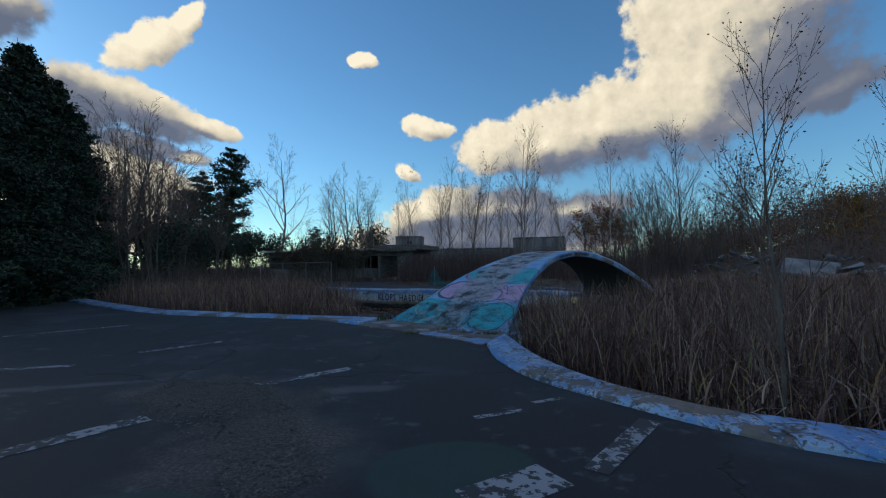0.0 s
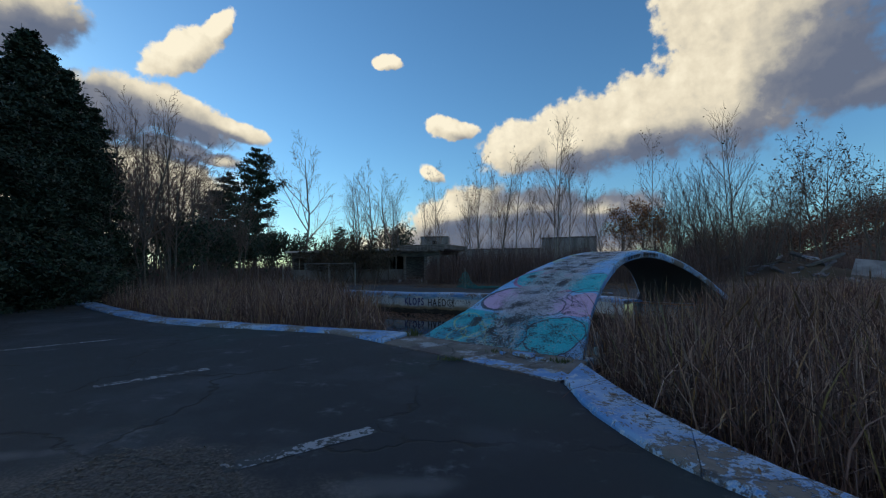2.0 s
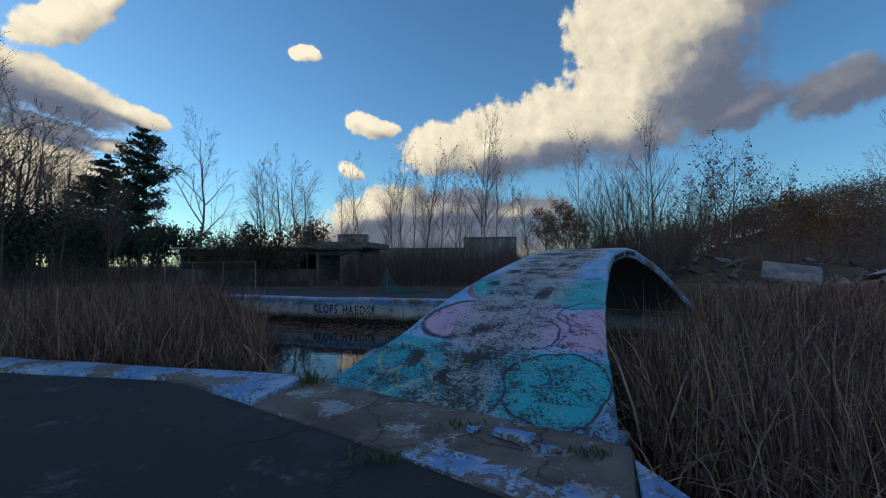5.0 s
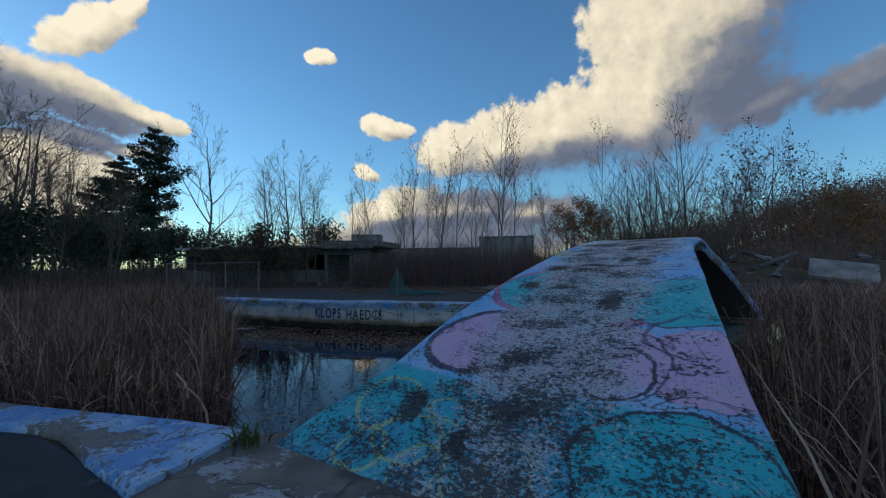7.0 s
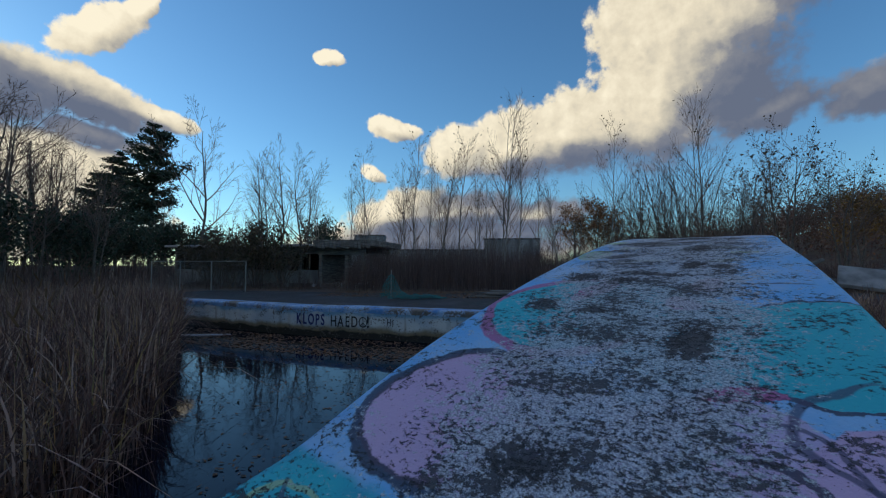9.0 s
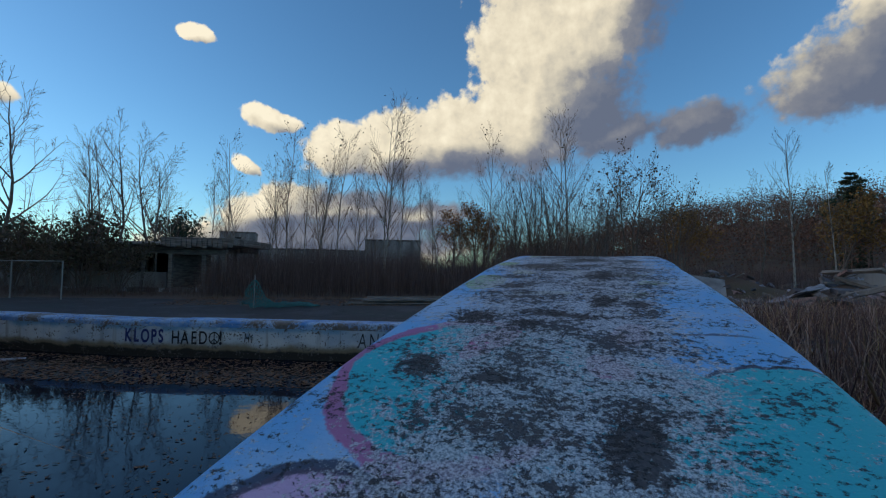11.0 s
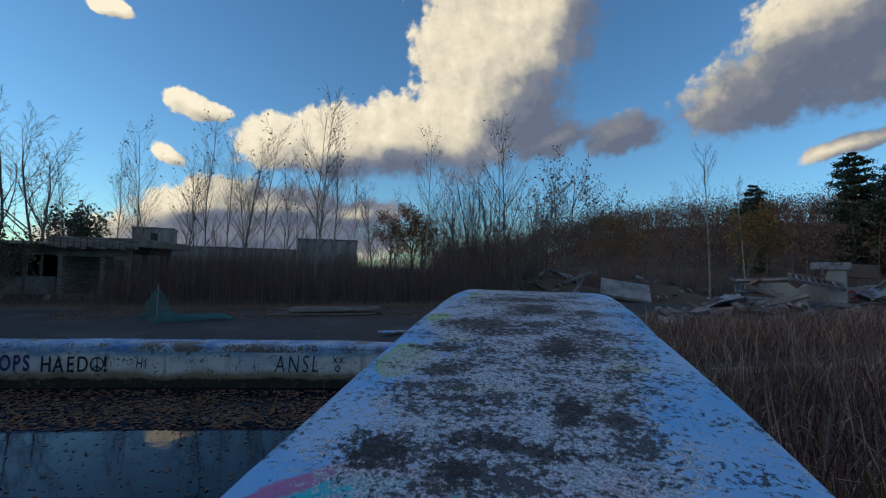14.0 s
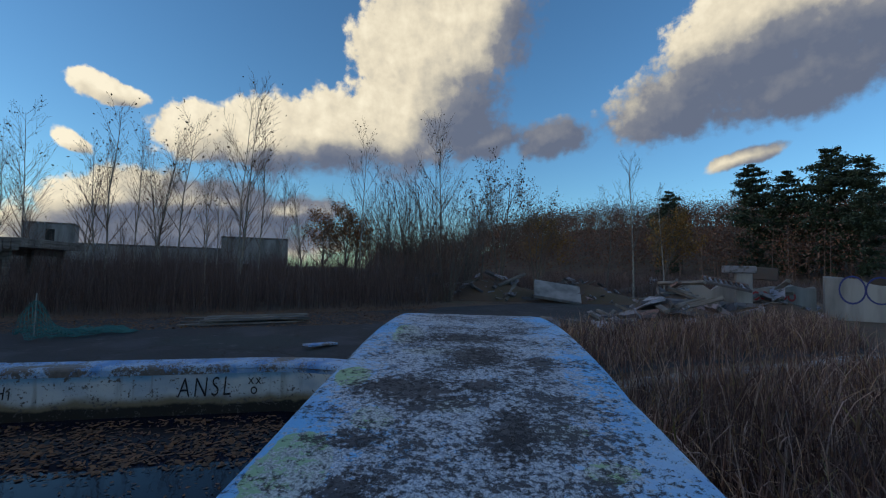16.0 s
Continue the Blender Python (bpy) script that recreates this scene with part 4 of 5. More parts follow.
stand("birch_tree", tree_mesh(24, BIRCH, 10.0, 0.075, 1), (M["birch"], M["bark"], M["dull_leaf"]), [(32.7, 32.3, 11.2), (35.6, 31.5, 9.8)], "pale leafless birch behind the rubble", 10.0, "bare trees", seed=6)
stand("shrub", tree_mesh(31, SHRUB, 8.0, 0.06, 7), bark_set, [(16.3, 41.3, 8.5), (18.3, 42.5, 10.1), (18.1, 39.2, 8.8), (20.8, 38.7, 7.9), (15.9, 43.6, 8.1), (17.7, 35.9, 6.5), (16.8, 37.6, 6.6), (22.5, 40.5, 7.0)], "dense leafless thicket of thin stems", 8.0, "thicket", "shrub", seed=7)
stand("oak_tree", tree_mesh(41, OPEN, 8.0, 0.14, 2, 2600, 0.10), (M["bark"], M["twig"], M["rust_leaf"]), [(15.6, 50.5, 6.6), (13.6, 51.0, 6.2), (17.4, 52.5, 7.0)], "small oak holding rust-brown leaves", 8.0, "oaks", seed=8)
stand("maple_tree", tree_mesh(42, OPEN, 8.0, 0.14, 2, 3000, 0.12), (M["bark"], M["twig"], M["gold_leaf"]), [(43.8, 53.2, 8.6), (52, 42, 8)], "small maple with golden autumn leaves", 8.0, "maples", seed=9)
stand("poplar_tree", tree_mesh(43, OPEN, 11.0, 0.13, 3, 420, 0.105, where="top"), bark_set, [(26.9, 41.6, 11.0), (29.4, 39.6, 9.0), (26.6, 44.3, 9.4)], "dark tree with sparse large leaves at the top", 11.0, "sparse trees", seed=10)
stand("pine_tree", pine_mesh(51, 20.0, 0.30), (M["bark"], M["twig"], M["needle"]), [(-38.5, 69.3, 19.7), (91.5, 42.7, 19.6), (-29.9, 84.4, 8.6)], "tall dark white pine with layered boughs", 20.0, "pines", foliage="foliage", seed=11)
stand("pine_tree", pine_mesh(52, 20.0, 0.28), (M["bark"], M["twig"], M["needle"]), [(-46.7, 74.3, 17.2), (89.7, 47.5, 22.3), (83.3, 59.0, 17.7)], "dark pine with drooping lower boughs", 20.0, "pines", foliage="foliage", seed=12)
stand("pine_tree", pine_mesh(53, 20.0, 0.28), (M["bark"], M["twig"], M["needle"]), [(-49.8, 74.5, 14.2), (90.3, 36.5, 21.1), (89.3, 32.6, 20.0)], "dark pine standing before the hill", 20.0, "pines", foliage="foliage", seed=13)
stand("spruce_tree", pine_mesh(54, 10.0, 0.20, 3.0, "spruce"), (M["bark"], M["twig"], M["needle"]), [(-16.9, 15.9, 9.7), (-18.4, 18.8, 9.3), (-16.1, 13.6, 9.3), (-20.3, 22.0, 9.2), (-20.2, 19.5, 10.8), (-15.3, 11.4, 9.0), (-21.5, 15.5, 11.0), (-19.5, 12.5, 10.4)], "dense almost black spruce by the deck", 10.0, "spruces", foliage="foliage", seed=14)
stand("bush", tree_mesh(61, SHRUB, 4.0, 0.05, 8, 2600, 0.10), (M["bark"], M["twig"], M["needle"]), [(-35.0, 55.7, 6.3), (-30.0, 56.6, 6.0), (-33.7, 58.9, 6.2), (-36.8, 54.2, 5.0), (-26.5, 57, 5.2), (-13.3, 65.7, 6.8), (-38.5, 58, 6), (-23.5, 33.5, 4.6), (-21.5, 29.0, 4.4), (-25.5, 37.5, 5.0), (-27.5, 43, 5.4), (-20, 24.5, 3.2), (-18.6, 20.4, 2.8), (-29.5, 47, 5.2)], "dark dense evergreen bush", 4.0, "bushes", "bush", seed=15)
stand("bush", tree_mesh(62, SHRUB, 4.0, 0.05, 8, 1500, 0.09), (M["bark"], M["twig"], M["dull_leaf"]), [(-11.5, 38.0, 4.0), (-13.5, 37.8, 3.6), (-9.6, 37.4, 3.2), (-12.4, 36.6, 3.0), (-15.2, 39.2, 3.3)], "olive brown bush against the bathhouse", 4.0, "bushes", "bush", seed=16)

stand("bare_tree", tree_mesh(25, BIRCH, 9.0, 0.08, 2), bark_set, [(-33, 62, 10), (-24, 66, 8), (-18, 70, 8), (-9, 66, 7.5), (-2, 70, 8), (8, 66, 8), (22, 62, 8.5), (30, 58, 9), (-42, 52, 11), (-38, 45, 11), (-33, 40, 11)], "slim leafless tree beyond the ruins", 9.0, "far bare trees", seed=19)
# saplings that grow out of the reed bed by the coping
stand("sapling", tree_mesh(71, SAPLING, 4.0, 0.026, 1, 300, 0.012, 0.07, "top"), (M["bark"], M["twig"], M["dull_leaf"]), [(3.65, 4.15, 4.5)], "thin leaning sapling with curled last leaves", 4.0, "saplings", seed=20, z=-1.0)
stand("sapling", tree_mesh(72, SAPLING, 4.0, 0.02, 2, 260, 0.012, 0.0, "top"), (M["bark"], M["twig"], M["dull_leaf"]), [(4.7, 4.6, 4.2), (6.4, 4.3, 4.4)], "thin twiggy sapling in the reed bed", 4.0, "saplings", seed=18, z=-1.0)

# ---------- wooded hill ----------
def hill_z(x, y):
    a = math.degrees(math.atan2(x, y))
    r = math.hypot(x, y)
    peak = np.interp(a, [24, 32, 37, 42, 48, 60, 75, 95, 120], [0, 4.5, 10, 14.5, 18.5, 19, 18, 17, 9])
    return peak * min(1.0, max(0.0, (r - 85) / 90)) ** 1.2 + 2.0 * noise.noise(Vector((x * 0.02, y * 0.02, 0))) * min(1, max(0, (r - 85) / 40)) - 0.3


aa, rr = np.radians(np.linspace(15, 125, 60)), np.linspace(80, 420, 30)
vs = [(r * math.sin(a), r * math.cos(a), hill_z(r * math.sin(a), r * math.cos(a))) for r in rr for a in aa]
fs = [(i * 60 + j, i * 60 + j + 1, (i + 1) * 60 + j + 1, (i + 1) * 60 + j) for i in range(29) for j in range(59)]
tagged(solid("hill", vs, fs, M["dirt"], smooth_=True), "wooded brown hillside beyond the ruins", "hill", kind="structure")
rng = np.random.default_rng(81)
pts, trunks = [], []
for i in range(1500):
    a, r = math.radians(rng.uniform(22, 115)), 90 + 110 * rng.random() ** 0.8
    x, y = r * math.sin(a), r * math.cos(a)
    z, h = hill_z(x, y), rng.uniform(6, 10)
    trunks.append([(x, y, z, 0.10), (x + rng.normal(0, 0.3), y, z + h * 0.6, 0.07), (x + rng.normal(0, 0.6), y, z + h, 0.03)])
    k = 190
    q = rng.normal(0, 1, (k, 3)) * [h * 0.2, h * 0.2, h * 0.26] + [x, y, z + h * 0.68]
    pts.append(q)
v, f = leaf_quads(np.concatenate(pts), 0.21, rng)
tagged(solid("hill_forest", v, f, M["forest"]), "autumn woods in rust and brown on the hill", "forest", kind="stuff")
v, f = tubes(trunks, 3)
tagged(solid("hill_trunks", v, f, M["twig"]), "thin bare trunks of the hillside woods", "forest", kind="stuff")


# ---------- brush, reeds, litter ----------
def ribbons(base, height, lean_dir, lean, width, rng, seg=4, droop=0.5):
    """Many blades at once: bent tapering strips."""
    k = len(base)
    t = np.linspace(0, 1, seg + 1)
    d = np.stack([np.cos(lean_dir), np.sin(lean_dir)], 1)
    out = lean[:, None] * t[None] ** 2 * height[:, None]
    up = height[:, None] * (t[None] - droop * (lean[:, None] ** 2) * t[None] ** 3)
    mid_ = np.stack([base[:, None, 0] + d[:, None, 0] * out, base[:, None, 1] + d[:, None, 1] * out, base[:, None, 2] + up], -1)
    face = rng.uniform(0, 6.283, k)
    side = np.stack([np.cos(face), np.sin(face), np.zeros(k)], 1)
    wd = width[:, None] * np.array([1.0, 1.1, 0.95, 0.65, 0.08] if seg == 4 else np.linspace(1, 0.2, seg + 1))[None]
    v = np.stack([mid_ - side[:, None] * wd[..., None], mid_ + side[:, None] * wd[..., None]], 2).reshape(-1, 3)
    per = 2 * (seg + 1)
    i = np.arange(seg)
    q = np.stack([2 * i, 2 * i + 1, 2 * i + 3, 2 * i + 2], -1)
    return v, (np.arange(k)[:, None, None] * per + q[None]).reshape(-1, 4)


def inside(poly, p):
    x, y = p[:, 0], p[:, 1]
    hit = np.zeros(len(p), bool)
    for (x0, y0), (x1, y1) in zip(poly, poly[1:] + poly[:1]):
        c = (y0 > y) != (y1 > y)
        hit ^= c & (x < (x1 - x0) * (y - y0) / (y1 - y0 + 1e-12) + x0)
    return hit


def scatter(poly, count, rng, clump=0.0):
    a = np.array(poly)
    lo, hi = a.min(0), a.max(0)
    out = np.zeros((0, 2))
    while len(out) < count:
        p = rng.uniform(lo, hi, (count * 2, 2))
        if clump:
            g = np.array([noise.noise(Vector((x * 0.9, y * 0.9, 5.0))) for x, y in p])
            p = p[g > rng.uniform(-1.0, clump, len(p))]
        p = p[inside(poly, p)]
        out = np.concatenate([out, p])
    return out[:count]


def reed_bed(name, poly, count, seed, label, tall=2.05):
    """Upright stalks and, between them, long leaves that arch over at different heights."""
    rng = np.random.default_rng(seed)
    p = scatter(poly, count, rng, 0.35)
    swell = np.array([0.90 + 0.26 * noise.noise(Vector((x * 0.6, y * 0.6, 1))) for x, y in p])
    leafy = rng.random(count) < 0.78
    z0 = np.where(leafy, rng.uniform(0.0, 0.85, count) * tall * 0.6, 0.0)
    h = np.where(leafy, tall * swell * rng.uniform(0.5, 1.06, count) - z0, tall * swell * rng.uniform(0.6, 1.08, count))
    h = np.maximum(h, 0.35)
    lean = np.where(leafy, rng.gamma(2.6, 0.25, count), np.abs(rng.normal(0.06, 0.07, count))).clip(0, 1.12)
    wd = np.where(leafy, rng.uniform(0.0035, 0.0115, count), rng.uniform(0.003, 0.006, count))
    v, f = ribbons(np.column_stack([p, WATER_Z - 0.05 + z0]), h, rng.uniform(0, 6.283, count), lean, wd, rng, 4, 0.85)
    return tagged(solid(name, v, f, M["reed"]), label, "reeds", kind="stuff")


axis_u, axis_v = np.array([0.6018, 0.7986]), np.array([0.7986, -0.6018])


def by_bridge(s, w_):
    """A plan point from metres along and across the bridge."""
    return tuple(s * axis_u + w_ * axis_v)


near_right = [(1.95, 7.75), (2.2, 6.42), (2.5, 5.4), (2.75, 4.85), (3.03, 4.42), (3.58, 3.87), (4.45, 3.4), (6.2, 2.75), (9.1, 2.05), (11, 6), (10.0, 12.0), (7.0, 12.6), by_bridge(12, -4.2), by_bridge(9.3, -3.75), by_bridge(8.1, -3.45)]
reed_bed("reed_bed", near_right, 24000, 91, "tall dry brown cattails beside the bridge")
reed_bed("reed_bed", [(9.1, 2.05), (18, 1.6), (23, 3.4), (24, 8.5), (19.5, 13.6), (11.5, 15.4), (8.2, 15.8), by_bridge(15, -4.1), (7.0, 12.6), (10.0, 12.0), (11, 6)], 34000, 92, "wide bed of dry brown reeds filling the pool end", 2.3)
reed_bed("reed_bed", [(-1.75, 11.0), (-2.8, 11.15), (-4.7, 11.75), (-7.0, 12.45), (-9.1, 13.45), (-11, 17.0), (-9.8, 22.6), (-8.9, 25.2), (-6.2, 20.5), (-3.3, 15.0), (-2.2, 12.3)], 25000, 93, "dry brown reeds along the shallow side")
reed_bed("reed_bed", [(-9.1, 13.45), (-12.2, 15.5), (-16.8, 19), (-17, 24), (-13.4, 27), (-9.2, 25.6), (-9.8, 22.6), (-11, 17.0)], 15000, 94, "dry reeds at the corner below the trees")
reed_bed("reed_bed", [by_bridge(12, -4.2), by_bridge(12, -5.9), by_bridge(15, -5.9), by_bridge(15, -4.0)], 700, 95, "thin reeds in the shade under the arch", 1.5)

reed_fringe = [(8.6, 17.3), (12, 16.9), (16, 16.1), (20, 15.1), (26, 18.0), (27, 20.5), (21, 19.8), (15, 20.4), (10, 20.6), (8.2, 18.8)]
p_rng = np.random.default_rng(97)
p = scatter(reed_fringe, 9000, p_rng, 0.3)
v, f = ribbons(np.column_stack([p, np.full(9000, -0.02)]), p_rng.uniform(0.35, 1.15, 9000), p_rng.uniform(0, 6.283, 9000), p_rng.gamma(2.5, 0.22, 9000).clip(0, 1.1), p_rng.uniform(0.004, 0.010, 9000), p_rng, 4, 0.8)
tagged(solid("dry_grass", v, f, M["reed"]), "dry brown grass before the rubble heaps", "grass", kind="stuff")

rng = np.random.default_rng(96)
heads = []
for x, y in np.concatenate([scatter(near_right, 80, rng), scatter([(-2.6, 12.2), (-9, 14.2), (-9.5, 22), (-3.4, 15)], 40, rng)]):
    z = rng.uniform(0.55, 1.05)
    a = rng.normal(0, 0.06, 2)
    heads.append([(x, y, z, 0.004), (x + a[0] * 0.1, y + a[1] * 0.1, z + 0.02, 0.013), (x + a[0], y + a[1], z + 0.16, 0.013), (x + a[0] * 1.1, y + a[1] * 1.1, z + 0.18, 0.004), (x + a[0] * 1.2, y + a[1] * 1.2, z + 0.26, 0.002)])
v, f = tubes(heads, 5)
tagged(solid("cattail_heads", v, f, M["head"]), "brown cattail seed heads among the reeds", "reeds", kind="stuff")


def brush(name, poly, count, seed, label, tall, mat="brush", wd=(0.005, 0.013)):
    """Tangled bare twigs: some rise from the ground, most fork off higher up."""
    rng = np.random.default_rng(seed)
    p = scatter(poly, count, rng, 0.45)
    h = rng.uniform(tall[0], tall[1], count) * np.array([0.85 + 0.75 * noise.noise(Vector((x * 0.28, y * 0.28, 3))) for x, y in p]).clip(0.3, 1.5)
    fork = rng.random(count) < 0.65
    z0 = np.where(fork, rng.uniform(0.05, 0.75, count) * h, 0.0)
    lean = np.where(fork, rng.gamma(2.5, 0.28, count), np.abs(rng.normal(0.1, 0.12, count))).clip(0, 1.3)
    v, f = ribbons(np.column_stack([p, z0 - 0.05]), np.maximum(h - z0, 0.3), rng.uniform(0, 6.283, count), lean, rng.uniform(*wd, count) * np.where(fork, 0.7, 1.0), rng, 3, 0.3)
    return tagged(solid(name, v, f, M[mat]), label, "brush", kind="stuff")


brush("brush", [(-5, 33.5), (3, 33), (14, 33), (19, 36), (24, 40), (27, 44), (24, 47), (10, 52), (-6, 52)], 42000, 101, "bare brown brush under the birches", (1.2, 3.6))
brush("brush", [(-16, 35.5), (-5, 33.5), (-6, 40), (-16, 44), (-30, 50), (-36, 46), (-22, 36)], 7000, 102, "bare brush round the bathhouse", (0.3, 1.2))
brush("brush", [(25, 40), (32, 37), (38, 32), (50, 24), (70, 30), (80, 60), (50, 70), (27, 48)], 26000, 103, "brown scrub on the flat below the hill", (0.8, 2.6), "brush", (0.012, 0.03))
brush("brush", [(-17.5, 25), (-22, 36), (-36, 46), (-60, 60), (-45, 20), (-21, 14), (-18, 18)], 14000, 104, "dim undergrowth among the spruces", (0.6, 2.8), "brush", (0.01, 0.025))
brush("brush", [(-60, 60), (-36, 48), (-16, 46), (-6, 54), (10, 54), (28, 50), (50, 72), (40, 120), (-70, 110)], 22000, 105, "distant bare undergrowth", (0.8, 3.0), "brush", (0.02, 0.05))


def litter(name, poly, count, seed, z, label, mat="fallen", size=0.035):
    rng = np.random.default_rng(seed)
    p = scatter(poly, count, rng, 0.3)
    v, f = leaf_quads(np.column_stack([p, np.full(count, z) + rng.uniform(0.004, 0.02, count)]), size, rng, 0.88)
    return tagged(solid(name, v, f, M[mat]), label, "leaves", kind="stuff")


litter("floating_leaves", [(-8.2, 25.2), (-3.9, 23.3), (-1.0, 22.3), (2.0, 21.2), (3.9, 20.4), (3.9, 17.8), (1.0, 19.0), (-3.0, 20.3), (-7.0, 22.0)], 5200, 111, WATER_Z, "brown leaves and silt floating along the wall", size=0.06)
litter("floating_leaves", [(-1.5, 12.6), (3.2, 15.0), (5.2, 18.0), (-3, 20), (-5.0, 19)], 1300, 112, WATER_Z, "scattered leaves on the water", size=0.035)
litter("fallen_leaves", [(-5, 29), (9, 26.5), (13, 30), (16, 33), (4, 33.5), (-5, 33.5)], 11000, 113, 0.0, "rusty leaf litter on the far deck", size=0.06)
litter("fallen_leaves", [(1.5, 6.8), (1.7, 7.3), (2.3, 5.4), (3.0, 4.1), (4.3, 3.25), (4.0, 2.8), (3.0, 3.55), (1.8, 5.2)], 60, 114, 0.055, "few curled leaves on the coping", size=0.03)
litter("gravel", [(-2.5, 3.85), (-2.35, 4.7), (-1.5, 4.8), (-0.6, 3.7), (0.2, 2.3), (-0.2, 1.9), (-0.9, 2.8), (-1.7, 3.3)], 5200, 115, 0.0, "loose gravel and crumbs in a broken patch", "gravel", 0.016)

# weed at the corner of the bridge foot
rng = np.random.default_rng(121)
p = np.array([[-1.06, 10.13]]) + rng.normal(0, 0.06, (46, 2))
v, f = ribbons(np.column_stack([p, np.full(46, 0.03)]), rng.uniform(0.05, 0.2, 46), rng.uniform(0, 6.283, 46), rng.uniform(0.2, 0.9, 46), rng.uniform(0.005, 0.012, 46), rng, 4, 0.6)
tagged(solid("weed", v, f, M["weed"]), "small green weed in the coping joint", "weed", kind="stuff")

for wx, wy, k in ((-0.06, 8.03, 60), (0.60, 8.62, 24), (1.50, 7.98, 40)):
    p = np.array([[wx, wy]]) + rng.normal(0, 1, (k, 2)) * [0.10, 0.05]
    v, f = ribbons(np.column_stack([p, np.full(k, 0.015)]), rng.uniform(0.03, 0.10, k), rng.uniform(0, 6.283, k), rng.uniform(0.3, 1.0, k), rng.uniform(0.004, 0.010, k), rng, 4, 0.6)
    tagged(solid("weed", v, f, M["weed"]), "low green weed in a joint of the apron", "weed", kind="stuff")


def fragment(x, y, sx, sy, sz, turn, label):
    """A broken flake of the painted edge lying on the apron."""
    r = random.Random(int(100 * x) + 7)
    base = base_at("concrete_fragment", pose(x, y, 0.02, 0, 0, turn), label, "rubble", "fragments on the apron")
    part("broken_piece", box_bm((sx, sy, sz), (0, 0, sz / 2), 0.006, 0.0, 0.03, r), M["coping"], base)


fragment(0.98, 8.33, 0.34, 0.12, 0.045, -42, "pale painted piece broken off the bridge foot")
fragment(1.22, 8.08, 0.16, 0.10, 0.035, -10, "small pale broken concrete flake")
fragment(0.70, 8.52, 0.12, 0.08, 0.03, 30, "small pale broken concrete flake")

float_board = base_at("floating_board", pose(-7.0, 23.4, WATER_Z + 0.01, 0, 3, 25), "pale weathered board floating by the reeds", "board")
part("board", box_bm((1.5, 0.28, 0.04), (0, 0, 0.01), 0.006), M["roof"], float_board)

# ---------- buildings beyond ----------
def slab(parent, name, mat, x0, x1, y0, y1, z0, z1, bevel=0.0, label="", rot=0.0):
    return part(name, box_bm((x1 - x0, y1 - y0, z1 - z0), ((x0 + x1) / 2, (y0 + y1) / 2, (z0 + z1) / 2), bevel, rot), mat, parent, label)


def bathhouse(m):
    """Derelict flat-roofed timber bathhouse, 15 m long, its open porch at one end."""
    b = base_at("bathhouse", m, "derelict grey timber bathhouse with a sagging flat roof", "building")
    L, D, H = 15.0, 5.0, 2.75
    slab(b, "plinth", M["concrete"], 0, L, 0, D, -0.1, 0.25)
    slab(b, "back_wall", M["wood"], 0, L - 3.4, D - 0.15, D, 0.25, H)
    slab(b, "end_wall", M["wood"], 0, 0.15, 0.15, D - 0.15, 0.25, H)
    slab(b, "partition", M["wood"], L - 3.4, L - 3.25, 0.15, D, 0.25, H)
    x, bays = 0.0, 8
    step = (L - 3.4) / bays
    for i in range(bays):
        slab(b, "wall_post", M["wood"], x, x + 0.16, 0.0, 0.15, 0.25, H)
        slab(b, "sill_wall", M["stucco"], x + 0.16, x + step, 0.02, 0.14, 0.25, 1.15)
        slab(b, "lintel", M["wood"], x + 0.16, x + step, 0.02, 0.14, 2.25, H)
        slab(b, "mullion", M["wood"], x + step * 0.52, x + step * 0.52 + 0.07, 0.04, 0.12, 1.15, 2.25)
        if i in (1, 4, 6):
            slab(b, "boarding", M["wood"], x + 0.16, x + step * 0.52, 0.05, 0.10, 1.15, 2.25)
        x += step
    # added near-black sheet: paints the shade of the room behind the window bays
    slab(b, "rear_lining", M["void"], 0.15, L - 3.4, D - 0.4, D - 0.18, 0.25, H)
    for px_, py_ in ((L - 3.3, 0.0), (L - 1.4, 0.0), (L - 0.25, 0.0), (L - 0.25, D - 0.25), (L - 1.6, D - 0.25)):
        slab(b, "porch_post", M["wood"], px_, px_ + 0.2, py_, py_ + 0.2, 0.25, H - 0.3)
    slab(b, "porch_beam", M["wood"], L - 3.4, L, -0.02, 0.2, H - 0.55, H)
    slab(b, "porch_beam", M["wood"], L - 3.4, L, D - 0.25, D, H - 0.35, H)
    roof = slab(b, "roof", M["roof"], -0.4, L - 3.3, -0.6, D + 0.4, H, H + 0.16, 0.02, "grey felt roof edge")
    top = slab(b, "porch_roof", M["wood"], L - 3.4, L + 0.7, -0.7, D + 0.4, H + 0.0, H + 0.42, 0.02, "rotten fascia boards")
    for i in range(14):
        slab(b, "fascia_board", M["wood"], L - 3.35 + i * 0.29, L - 3.35 + i * 0.29 + 0.24, -0.745, -0.705, H - 0.08 - 0.05 * (i % 3), H + 0.40)
    return b


bathhouse(pose(-18.6, 41.3, -0.03, 0, 0, -14))


